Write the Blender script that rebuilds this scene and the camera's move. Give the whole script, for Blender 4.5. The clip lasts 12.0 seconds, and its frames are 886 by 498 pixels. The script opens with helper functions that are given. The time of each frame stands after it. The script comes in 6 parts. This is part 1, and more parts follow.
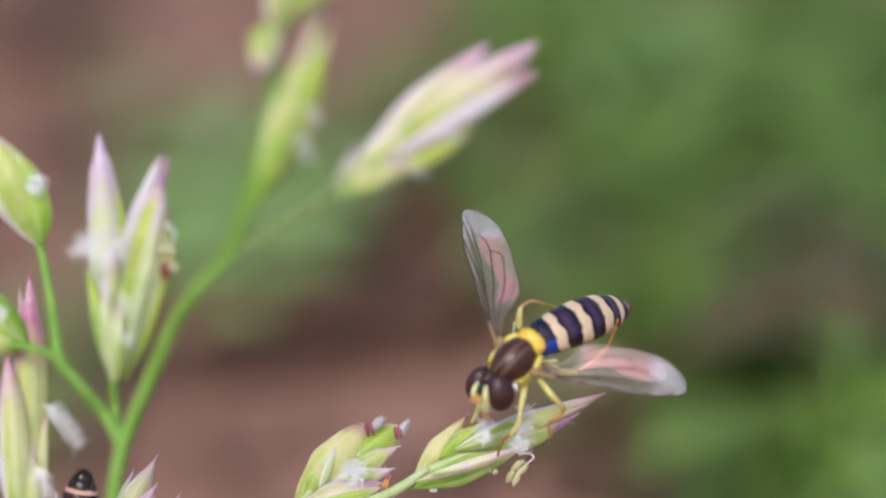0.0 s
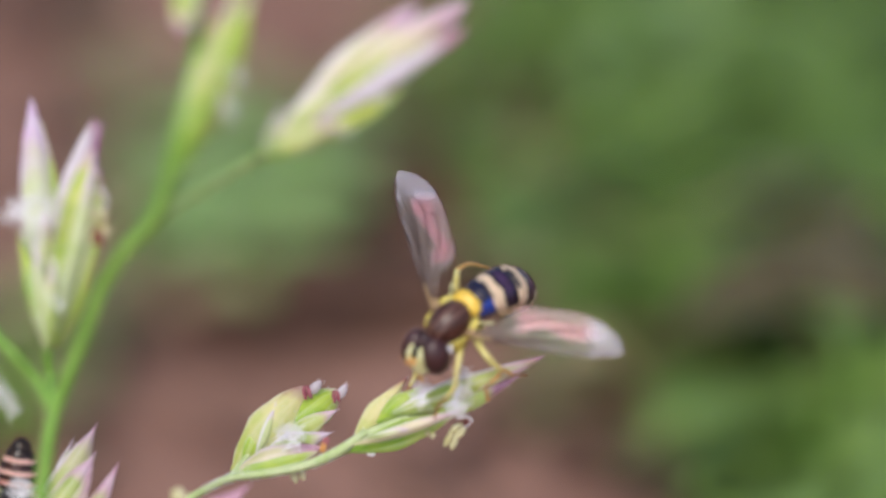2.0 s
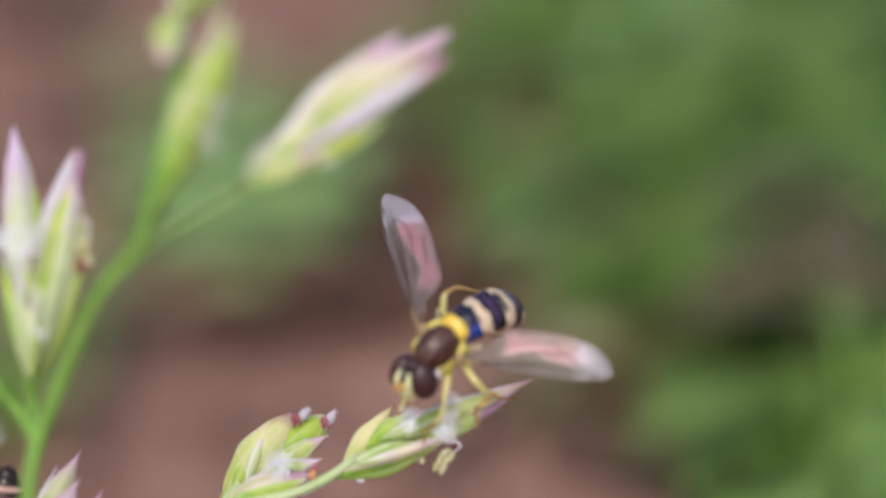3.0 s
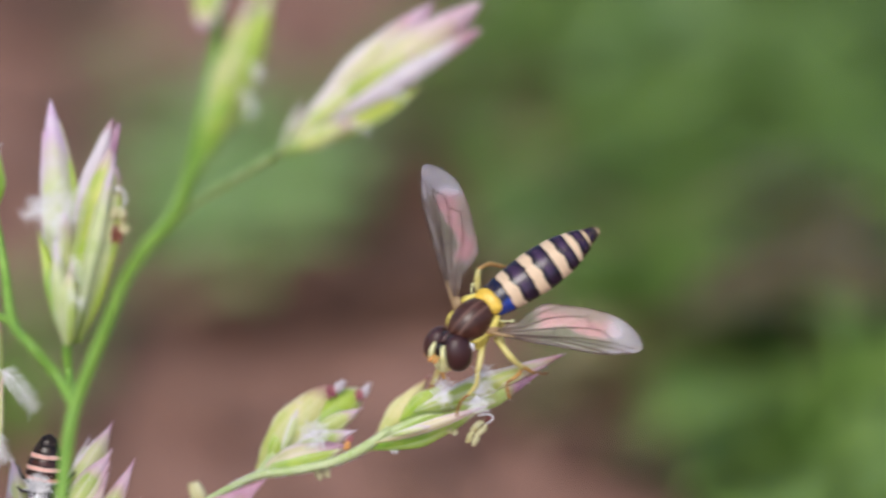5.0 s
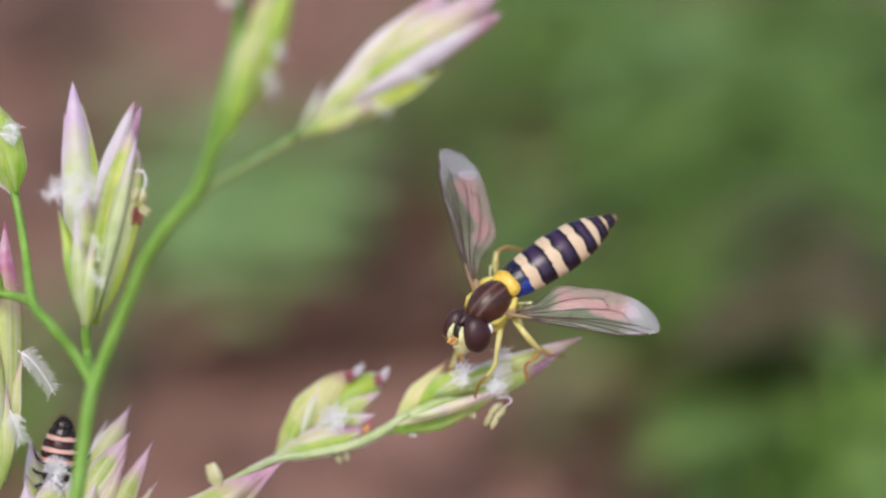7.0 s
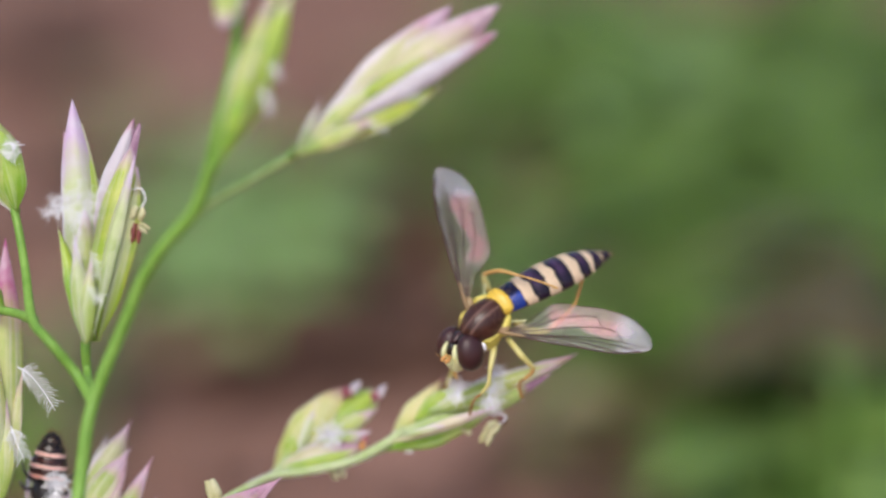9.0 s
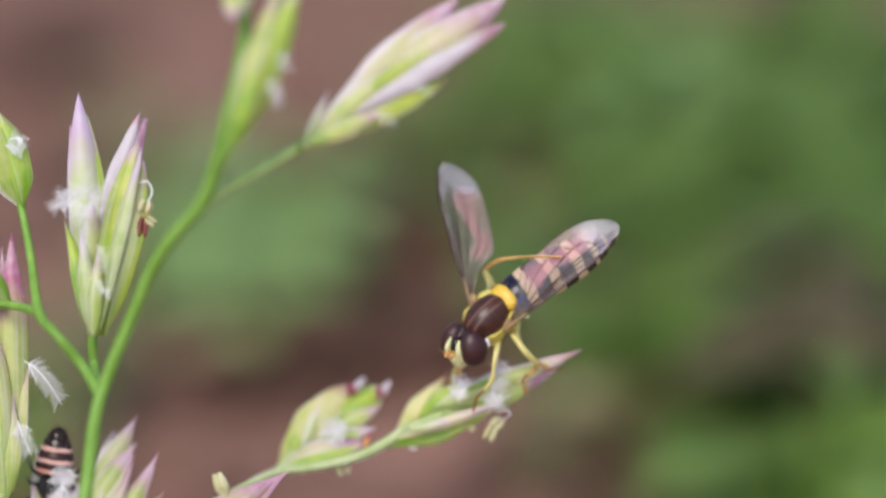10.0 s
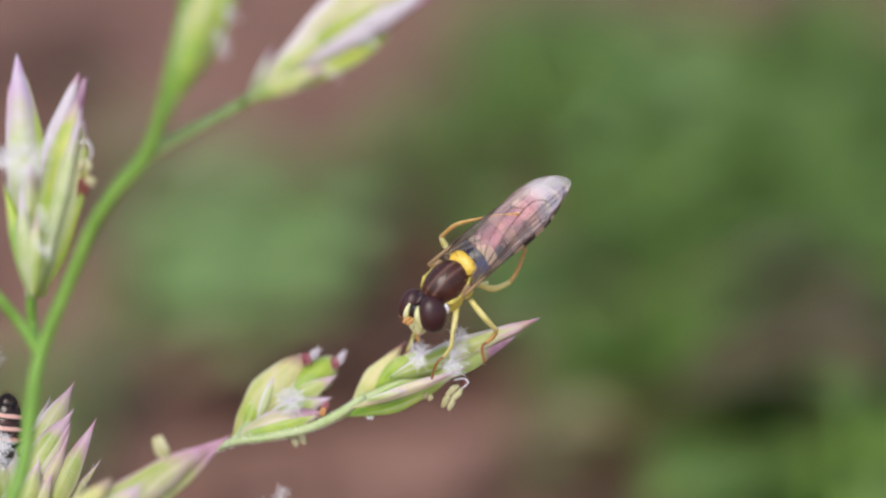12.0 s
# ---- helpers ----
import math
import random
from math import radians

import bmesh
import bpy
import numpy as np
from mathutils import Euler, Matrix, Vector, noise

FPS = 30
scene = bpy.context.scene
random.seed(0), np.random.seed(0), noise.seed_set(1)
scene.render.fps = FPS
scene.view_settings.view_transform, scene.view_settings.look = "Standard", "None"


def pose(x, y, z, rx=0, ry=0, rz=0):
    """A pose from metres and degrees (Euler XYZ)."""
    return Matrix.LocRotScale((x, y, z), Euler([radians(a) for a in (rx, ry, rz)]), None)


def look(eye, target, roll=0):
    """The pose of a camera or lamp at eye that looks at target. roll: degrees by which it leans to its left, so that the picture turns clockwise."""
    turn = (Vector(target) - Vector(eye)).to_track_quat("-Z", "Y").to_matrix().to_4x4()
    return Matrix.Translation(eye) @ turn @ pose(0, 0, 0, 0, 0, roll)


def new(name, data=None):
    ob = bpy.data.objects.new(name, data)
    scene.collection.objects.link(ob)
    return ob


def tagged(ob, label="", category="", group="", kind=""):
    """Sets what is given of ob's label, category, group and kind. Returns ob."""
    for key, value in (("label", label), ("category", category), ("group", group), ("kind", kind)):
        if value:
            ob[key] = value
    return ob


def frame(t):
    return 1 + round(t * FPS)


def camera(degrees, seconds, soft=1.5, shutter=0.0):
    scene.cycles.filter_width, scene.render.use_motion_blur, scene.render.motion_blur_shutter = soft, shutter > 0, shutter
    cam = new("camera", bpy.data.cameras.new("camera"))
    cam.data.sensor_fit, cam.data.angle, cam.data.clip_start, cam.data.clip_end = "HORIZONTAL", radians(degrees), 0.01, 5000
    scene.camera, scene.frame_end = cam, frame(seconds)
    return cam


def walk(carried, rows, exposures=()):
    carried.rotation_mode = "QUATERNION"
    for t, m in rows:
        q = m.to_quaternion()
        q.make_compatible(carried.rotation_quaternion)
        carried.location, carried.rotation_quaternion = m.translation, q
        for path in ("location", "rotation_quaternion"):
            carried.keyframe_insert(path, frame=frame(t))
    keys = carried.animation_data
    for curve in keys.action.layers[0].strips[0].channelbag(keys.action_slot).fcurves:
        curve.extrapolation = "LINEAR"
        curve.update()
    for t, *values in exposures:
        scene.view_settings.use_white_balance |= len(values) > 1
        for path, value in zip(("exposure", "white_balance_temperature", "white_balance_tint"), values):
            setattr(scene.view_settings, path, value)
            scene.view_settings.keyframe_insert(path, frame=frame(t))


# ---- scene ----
# True size in metres. The panicle frame is tilted like the line of sight: x across, y away, z up; its numbers are millimetres.
EYE, AIM = (0.0, -0.2719, 0.2268), (0.0, 0.0, 0.10)
cam = camera(9.14, 12.0, 2.3, 0.3)
cam.data.dof.use_dof = True
cam.data.dof.focus_distance = 0.2972
cam.data.dof.aperture_fstop = 12.8
# the hand-held camera nods a little: seconds, degrees upwards
NOD = [(0.0, 0.0), (1.2, -0.12), (2.5, -0.29), (4.3, -0.32), (5.5, -0.29), (6.5, 0.0), (8.3, 0.16), (9.5, 0.33), (10.5, 0.28), (12.0, 0.46)]


def nod(t):
    """The turn of the camera about its own eye at t, as a world matrix."""
    for (a, p), (b, q) in zip(NOD, NOD[1:]):
        if t <= b:
            k = (t - a) / (b - a)
            k = k * k * (3 - 2 * k)
            turn = Matrix.Rotation(radians(p + (q - p) * k), 4, "X")
            return Matrix.Translation(EYE) @ turn @ Matrix.Translation(-Vector(EYE))


walk(cam, [(k / 5, nod(k / 5) @ look(EYE, AIM)) for k in range(61)], exposures=[(0.0, 0.44), (2.7, 0.44), (4.5, 0.39), (12.0, 0.37)])

# ---- light ----
world = bpy.data.worlds.new("sky")
scene.world = world
world.use_nodes = True
wn = world.node_tree
sky = wn.nodes.new("ShaderNodeTexSky")
sky.sky_type, sky.sun_disc = "NISHITA", False
sky.sun_elevation, sky.sun_rotation = radians(55), radians(200)
sky.air_density, sky.dust_density = 1.0, 2.5
wn.links.new(sky.outputs["Color"], wn.nodes["Background"].inputs["Color"])
wn.nodes["Background"].inputs["Strength"].default_value = 0.135
sun_data = bpy.data.lights.new("sun", "SUN")
sun_data.energy, sun_data.angle, sun_data.color = 1.35, radians(25), (1.0, 0.96, 0.90)
sun = new("sun", sun_data)
sun.matrix_world = look((-0.20, -0.53, 0.82), (0, 0, 0))

# ---- materials ----


def shader(name, rough=0.5, **inputs):
    mat = bpy.data.materials.new(name)
    mat.use_nodes = True
    p = mat.node_tree.nodes["Principled BSDF"]
    p.inputs["Roughness"].default_value = rough
    for key, value in inputs.items():
        p.inputs[key.replace("_", " ")].default_value = value
    return mat, mat.node_tree, p


def node(tree, kind, **values):
    n = tree.nodes.new(kind)
    for key, value in values.items():
        n.inputs[key.replace("_", " ")].default_value = value
    return n


def ramp(tree, source, *stops, smooth=False):
    n = tree.nodes.new("ShaderNodeValToRGB")
    if smooth:
        n.color_ramp.interpolation = "EASE"
    els = n.color_ramp.elements
    while len(els) < len(stops):
        els.new(0.5)
    for el, (at, c) in zip(els, stops):
        el.position = at
        el.color = (*c, 1.0) if isinstance(c, tuple) else (c, c, c, 1.0)
    if source is not None:
        tree.links.new(source, n.inputs["Fac"])
    return n.outputs["Color"]


def blend(tree, fac, a, b, how="MIX"):
    n = tree.nodes.new("ShaderNodeMix")
    n.data_type, n.blend_type = "RGBA", how
    for at, v in ((0, fac), (6, a), (7, b)):
        if isinstance(v, (int, float, tuple)):
            n.inputs[at].default_value = v if at == 0 else (*v, 1.0)
        else:
            tree.links.new(v, n.inputs[at])
    return n.outputs[2]


def maths(tree, op, a, b=0.0):
    n = tree.nodes.new("ShaderNodeMath")
    n.operation = op
    for at, v in ((0, a), (1, b)):
        if isinstance(v, (int, float)):
            n.inputs[at].default_value = v
        else:
            tree.links.new(v, n.inputs[at])
    return n.outputs[0]


def noise_of(tree, scale, detail=3.0, coord="Object", rough=0.55, stretch=None):
    tc = tree.nodes.new("ShaderNodeTexCoord")
    n = node(tree, "ShaderNodeTexNoise", Scale=scale, Detail=detail, Roughness=rough)
    if stretch:
        m = node(tree, "ShaderNodeMapping", Scale=stretch)
        tree.links.new(tc.outputs[coord], m.inputs["Vector"])
        tree.links.new(m.outputs["Vector"], n.inputs["Vector"])
    else:
        tree.links.new(tc.outputs[coord], n.inputs["Vector"])
    return n.outputs["Fac"]


def bump(tree, p, height, strength=0.3, distance=0.0001):
    b = node(tree, "ShaderNodeBump", Strength=strength, Distance=distance)
    tree.links.new(height, b.inputs["Height"])
    tree.links.new(b.outputs["Normal"], p.inputs["Normal"])


def uv_parts(tree):
    tc = tree.nodes.new("ShaderNodeTexCoord")
    s = tree.nodes.new("ShaderNodeSeparateXYZ")
    tree.links.new(tc.outputs["UV"], s.inputs[0])
    return s.outputs[0], s.outputs[1]


def let_light_through(mat, tree, p, amount, colour):
    """Mixes some light that passes through thin plant tissue."""
    t = tree.nodes.new("ShaderNodeBsdfTranslucent")
    if isinstance(colour, tuple):
        t.inputs["Color"].default_value = (*colour, 1)
    else:
        tree.links.new(colour, t.inputs["Color"])
    m = tree.nodes.new("ShaderNodeMixShader")
    m.inputs[0].default_value = amount
    out = tree.nodes["Material Output"]
    tree.links.new(p.outputs[0], m.inputs[1])
    tree.links.new(t.outputs[0], m.inputs[2])
    tree.links.new(m.outputs[0], out.inputs["Surface"])


def plant_stem_material(name, dark, light):
    mat, tree, p = shader(name, 0.45)
    n = noise_of(tree, 900, 4)
    fine = noise_of(tree, 5000, 2, stretch=(1, 1, 0.08))
    c = ramp(tree, n, (0.3, dark), (0.7, light))
    c = blend(tree, 0.25, c, ramp(tree, fine, (0.35, dark), (0.65, light)))
    tree.links.new(c, p.inputs["Base Color"])
    bump(tree, p, fine, 0.35, 0.00006)
    let_light_through(mat, tree, p, 0.2, c)
    return mat


STEM = plant_stem_material("green_stem", (0.17, 0.36, 0.04), (0.31, 0.54, 0.10))
BRANCH = plant_stem_material("pale_green_branch", (0.40, 0.58, 0.15), (0.58, 0.73, 0.28))
TWIG = plant_stem_material("pale_green_twig", (0.46, 0.60, 0.22), (0.70, 0.77, 0.45))


def bract_material(name, body, body2, edge, tip, tip_at=0.72, edge_at=0.34, skew=-0.32):
    """Bract of a grass floret: green keel with pale veins, papery edges, coloured point."""
    mat, tree, p = shader(name, 0.42)
    u, v = uv_parts(tree)
    n = noise_of(tree, 700, 4)
    wob = maths(tree, "MULTIPLY", maths(tree, "SUBTRACT", n, 0.5), 0.35)
    rnd = tree.nodes.new("ShaderNodeObjectInfo").outputs["Random"]
    tc = tree.nodes.new("ShaderNodeTexCoord")
    mp = node(tree, "ShaderNodeMapping", Scale=(15, 0.9, 1))
    tree.links.new(tc.outputs["UV"], mp.inputs["Vector"])
    tree.links.new(node(tree, "ShaderNodeCombineXYZ").outputs[0], mp.inputs["Location"])
    loc = mp.inputs["Location"].links[0].from_node
    tree.links.new(maths(tree, "MULTIPLY", rnd, 40.0), loc.inputs[2])
    fibre = node(tree, "ShaderNodeTexNoise", Scale=1.0, Detail=3.0, Roughness=0.6)
    tree.links.new(mp.outputs["Vector"], fibre.inputs["Vector"])
    streak = ramp(tree, fibre.outputs["Fac"], (0.42, 0.0), (0.66, 1.0), smooth=True)
    n2 = maths(tree, "ADD", n, maths(tree, "MULTIPLY", maths(tree, "SUBTRACT", v, 0.4), 0.45))
    green = blend(tree, ramp(tree, maths(tree, "ADD", n2, maths(tree, "MULTIPLY", maths(tree, "SUBTRACT", rnd, 0.5), 0.3)), (0.35, 0.0), (0.65, 1.0)), body, body2)
    green = blend(tree, maths(tree, "MULTIPLY", streak, 0.42), green, edge)
    mid = maths(tree, "SUBTRACT", u, 0.5)
    side = maths(tree, "ADD", maths(tree, "ABSOLUTE", mid), maths(tree, "MULTIPLY", mid, skew))
    margin = ramp(tree, maths(tree, "ADD", maths(tree, "MULTIPLY", side, 2.0), wob), (edge_at, 0.0), (edge_at + 0.16, 1.0))
    c = blend(tree, margin, green, edge)
    line = ramp(tree, maths(tree, "ADD", maths(tree, "MULTIPLY", side, 2.0), wob), (edge_at - 0.10, 0.0), (edge_at + 0.02, 1.0), (edge_at + 0.14, 0.0))
    patchy = ramp(tree, noise_of(tree, 380, 3), (0.46, 0.0), (0.60, 1.0))
    line = maths(tree, "MULTIPLY", maths(tree, "MULTIPLY", line, patchy), ramp(tree, v, (0.40, 0.0), (0.85, 0.75)))
    c = blend(tree, line, c, tip)
    shift = maths(tree, "MULTIPLY", maths(tree, "SUBTRACT", rnd, 0.5), 0.12)
    top = ramp(tree, maths(tree, "ADD", maths(tree, "ADD", v, shift), maths(tree, "ADD", wob, maths(tree, "MULTIPLY", side, 0.3))), (tip_at, 0.0), (min(0.98, tip_at + 0.2), 1.0))
    c = blend(tree, top, c, blend(tree, ramp(tree, n, (0.40, 0.0), (0.75, 0.8)), tip, edge))
    tree.links.new(c, p.inputs["Base Color"])
    bump(tree, p, fibre.outputs["Fac"], 0.35, 0.00006)
    let_light_through(mat, tree, p, 0.3, c)
    return mat


BRACT = bract_material("green_bract", (0.36, 0.54, 0.08), (0.62, 0.68, 0.20), (0.92, 0.86, 0.86), (0.66, 0.32, 0.48), 0.80, 0.42)
BRACT_WHITE = bract_material("white_edged_bract", (0.50, 0.63, 0.18), (0.74, 0.77, 0.40), (0.88, 0.85, 0.87), (0.76, 0.58, 0.72), 0.64, 0.28)
BRACT_PALE = bract_material("pale_bract", (0.46, 0.60, 0.13), (0.70, 0.74, 0.28), (0.94, 0.90, 0.88), (0.72, 0.48, 0.60), 0.70, 0.42)
BRACT_PINK = bract_material("pink_bract", (0.46, 0.60, 0.14), (0.70, 0.70, 0.34), (0.86, 0.77, 0.80), (0.72, 0.40, 0.54), 0.76, 0.38)
BRACT_CREAM = bract_material("cream_bract", (0.60, 0.68, 0.18), (0.86, 0.79, 0.38), (0.88, 0.85, 0.60), (0.34, 0.05, 0.10), 0.82, 0.46, -0.1)
BRACT_ROSE = bract_material("rose_tipped_bract", (0.48, 0.62, 0.14), (0.68, 0.72, 0.28), (0.92, 0.82, 0.84), (0.76, 0.44, 0.58), 0.60, 0.46, -0.25)
BRACT_BLUSH = bract_material("blush_bract", (0.62, 0.64, 0.26), (0.80, 0.72, 0.46), (0.92, 0.80, 0.80), (0.62, 0.36, 0.46), 0.66, 0.34, -0.1)
BRACT_MAUVE = bract_material("mauve_bract", (0.66, 0.58, 0.61), (0.75, 0.68, 0.73), (0.84, 0.79, 0.84), (0.50, 0.20, 0.30), 0.86, 0.55, 0.3)
BRACT_VIOLET = bract_material("violet_edged_bract", (0.40, 0.56, 0.12), (0.60, 0.62, 0.26), (0.78, 0.62, 0.72), (0.34, 0.12, 0.24), 0.52, 0.42, -0.2)
BRACT_ROSY = bract_material("rosy_bract", (0.46, 0.58, 0.10), (0.62, 0.66, 0.20), (0.84, 0.66, 0.66), (0.72, 0.38, 0.52), 0.64, 0.50, -0.3)
BRACT_MAGENTA = bract_material("magenta_tipped_bract", (0.42, 0.58, 0.12), (0.66, 0.70, 0.26), (0.90, 0.82, 0.84), (0.58, 0.14, 0.34), 0.66, 0.46, -0.2)
BRACT_MILK = bract_material("milky_bract", (0.50, 0.63, 0.20), (0.68, 0.75, 0.40), (0.82, 0.78, 0.82), (0.74, 0.54, 0.74), 0.72, 0.48, -0.2)
BRACT_LIME = bract_material("lime_bract", (0.40, 0.56, 0.05), (0.64, 0.70, 0.10), (0.88, 0.80, 0.82), (0.62, 0.36, 0.50), 0.82, 0.62, -0.1)
BRACT_LUSH = bract_material("lush_bract", (0.27, 0.50, 0.035), (0.50, 0.66, 0.08), (0.80, 0.82, 0.56), (0.74, 0.66, 0.48), 0.86, 0.50, -0.1)


def plain(name, a, b, scale=800, rough=0.5, glow=0.0, lift=0.2, **inputs):
    mat, tree, p = shader(name, rough, **inputs)
    n = noise_of(tree, scale, 4)
    c = ramp(tree, n, (0.3, a), (0.7, b))
    tree.links.new(c, p.inputs["Base Color"])
    bump(tree, p, n, lift, 0.00005)
    if glow:
        let_light_through(mat, tree, p, glow, c)
    return mat


STIGMA = plain("white_stigma", (0.93, 0.91, 0.95), (0.98, 0.97, 0.99), 2000, 0.45)
ANTHER = plain("cream_anther", (0.58, 0.54, 0.26), (0.80, 0.76, 0.50), 1500, 0.6, 0.25)
ANTHER_RED = plain("wine_red_anther", (0.16, 0.03, 0.03), (0.30, 0.08, 0.06), 1500, 0.5)
HUSK = plain("withered_tip", (0.24, 0.04, 0.07), (0.46, 0.16, 0.18), 1800, 0.7)
YELLOW_LEG = plain("yellow_leg", (0.72, 0.62, 0.16), (0.84, 0.76, 0.34), 1500, 0.35, 0.15)
BROWN_FOOT = plain("brown_foot", (0.26, 0.09, 0.02), (0.48, 0.22, 0.05), 1500, 0.4)
ORANGE_LEG = plain("orange_leg", (0.62, 0.33, 0.08), (0.78, 0.50, 0.18), 1500, 0.4, 0.1)
SCUTELLUM = plain("yellow_scutellum", (0.74, 0.46, 0.035), (0.84, 0.58, 0.08), 1800, 0.38)
FACE = plain("pale_yellow_face", (0.68, 0.66, 0.26), (0.84, 0.84, 0.52), 1500, 0.35)
PLEURA = plain("yellow_flank", (0.62, 0.50, 0.06), (0.80, 0.68, 0.18), 1500, 0.4)
ORANGE = plain("orange_antenna", (0.62, 0.26, 0.06), (0.80, 0.42, 0.14), 1800, 0.45)
BLACK = plain("black_cuticle", (0.008, 0.006, 0.006), (0.03, 0.02, 0.018), 1500, 0.3)
HAIR = plain("tawny_hair", (0.22, 0.13, 0.06), (0.36, 0.24, 0.12), 1500, 0.5, 0.2)


def eye_material():
    mat, tree, p = shader("maroon_compound_eye", 0.36)
    n = noise_of(tree, 500, 3)
    c = ramp(tree, n, (0.3, (0.030, 0.009, 0.010)), (0.7, (0.058, 0.018, 0.018)))
    tree.links.new(c, p.inputs["Base Color"])
    tc = tree.nodes.new("ShaderNodeTexCoord")
    f = node(tree, "ShaderNodeTexVoronoi", Scale=24000)
    tree.links.new(tc.outputs["Object"], f.inputs["Vector"])
    bump(tree, p, f.outputs["Distance"], 0.3, 0.00002)
    return mat


EYE_RED = eye_material()


def thorax_material():
    mat, tree, p = shader("bronze_brown_thorax", 0.33)
    tc = tree.nodes.new("ShaderNodeTexCoord")
    s = tree.nodes.new("ShaderNodeSeparateXYZ")
    tree.links.new(tc.outputs["Object"], s.inputs[0])
    y = maths(tree, "ABSOLUTE", s.outputs[1])
    n = noise_of(tree, 1500, 4)
    base = ramp(tree, n, (0.3, (0.038, 0.011, 0.007)), (0.7, (0.082, 0.026, 0.016)))
    stripe = ramp(tree, maths(tree, "MULTIPLY", maths(tree, "ABSOLUTE", maths(tree, "SUBTRACT", y, 0.00024)), 5000), (0.12, 1.0), (0.60, 0.0))
    base = blend(tree, maths(tree, "MULTIPLY", stripe, 0.65), base, (0.20, 0.11, 0.085))
    tree.links.new(base, p.inputs["Base Color"])
    fine = noise_of(tree, 9000, 2)
    bump(tree, p, fine, 0.35, 0.00003)
    return mat


THORAX = thorax_material()


def belt_material(name, front, cream, black, cut, shine, waist=0.0, one_side=False):
    """Belted abdomen plate: a cream belt in front of a dark glossy one. Sky sheen is painted into the dark colour."""
    mat, tree, p = shader(name, 0.3)
    u, v = uv_parts(tree)
    n = noise_of(tree, 1400, 3)
    fine = noise_of(tree, 9000, 2)
    side = maths(tree, "ABSOLUTE", maths(tree, "SUBTRACT", u, 0.5))
    edge = maths(tree, "ADD", v, maths(tree, "MULTIPLY", maths(tree, "SUBTRACT", n, 0.5), 0.42))
    edge = maths(tree, "SUBTRACT", edge, maths(tree, "MULTIPLY", side, waist))
    f1 = ramp(tree, edge, (max(0.0, front - 0.02), 0.0), (front + 0.02, 1.0))
    f2 = ramp(tree, edge, (cut - 0.02, 0.0), (cut + 0.02, 1.0))
    pale = ramp(tree, n, (0.3, cream), (0.7, tuple(min(1, 1.12 * k) for k in cream)))
    # reflected sky put into the colour along the middle of the dark belt
    sheen = maths(tree, "MULTIPLY", ramp(tree, side, (0.04, 1.0), (0.17, 0.25), smooth=True), ramp(tree, v, (min(0.9, cut + 0.08), 0.0), (min(0.94, cut + 0.25), 1.0), (0.97, 0.0)))
    dark = blend(tree, maths(tree, "MULTIPLY", sheen, ramp(tree, n, (0.35, 0.35), (0.68, 1.0))), black, shine)
    if one_side:
        # blue sheen painted on one side of the plate only
        dark = blend(tree, ramp(tree, maths(tree, "ADD", u, maths(tree, "MULTIPLY", n, 0.10)), (0.60, 0.04), (0.66, 1.0), (0.72, 0.8), smooth=True), black, shine)
    c = blend(tree, f1, dark, blend(tree, f2, pale, dark))
    belly = ramp(tree, side, (0.27, 0.0), (0.33, 1.0))
    c = blend(tree, belly, c, pale)
    tree.links.new(c, p.inputs["Base Color"])
    tree.links.new(blend(tree, f2, (0.5, 0.5, 0.5), (0.24, 0.24, 0.24)), p.inputs["Roughness"])
    p.inputs["Specular IOR Level"].default_value = 0.42
    bump(tree, p, fine, 0.3, 0.00003)
    return mat


CREAM = (0.66, 0.49, 0.33)
INK, VIOLET_SHEEN = (0.009, 0.005, 0.012), (0.095, 0.046, 0.120)
BELTS = [
    belt_material("blue_black_plate", 0.0, (0.5, 0.38, 0.12), (0.006, 0.006, 0.022), 0.03, (0.016, 0.05, 0.32), 0.0, True),
    belt_material("belted_plate_a", 0.0, CREAM, INK, 0.37, VIOLET_SHEEN, 0.25),
    belt_material("belted_plate_b", 0.0, CREAM, INK, 0.42, VIOLET_SHEEN),
    belt_material("belted_plate_c", 0.0, CREAM, INK, 0.47, VIOLET_SHEEN),
    belt_material("belted_plate_d", 0.0, CREAM, INK, 0.44, VIOLET_SHEEN, -0.5),
    belt_material("belted_plate_e", 0.0, (0.60, 0.44, 0.26), INK, 0.46, VIOLET_SHEEN, -0.9),
    belt_material("belted_plate_f", 0.62, (0.60, 0.44, 0.26), INK, 0.97, VIOLET_SHEEN),
]
PINK_BELTS = [
    belt_material("dark_plate_a", 0.0, (0.72, 0.34, 0.27), (0.016, 0.007, 0.006), 0.40, (0.12, 0.035, 0.028)),
    belt_material("dark_plate_b", 0.0, (0.74, 0.44, 0.38), (0.016, 0.007, 0.006), 0.38, (0.12, 0.035, 0.028)),
    belt_material("dark_plate_c", 0.0, (0.74, 0.44, 0.38), (0.012, 0.007, 0.006), 0.38, (0.04, 0.014, 0.012)),
    belt_material("dark_plate_d", 0.0, (0.74, 0.44, 0.36), (0.010, 0.006, 0.006), 0.02, (0.03, 0.012, 0.010)),
]


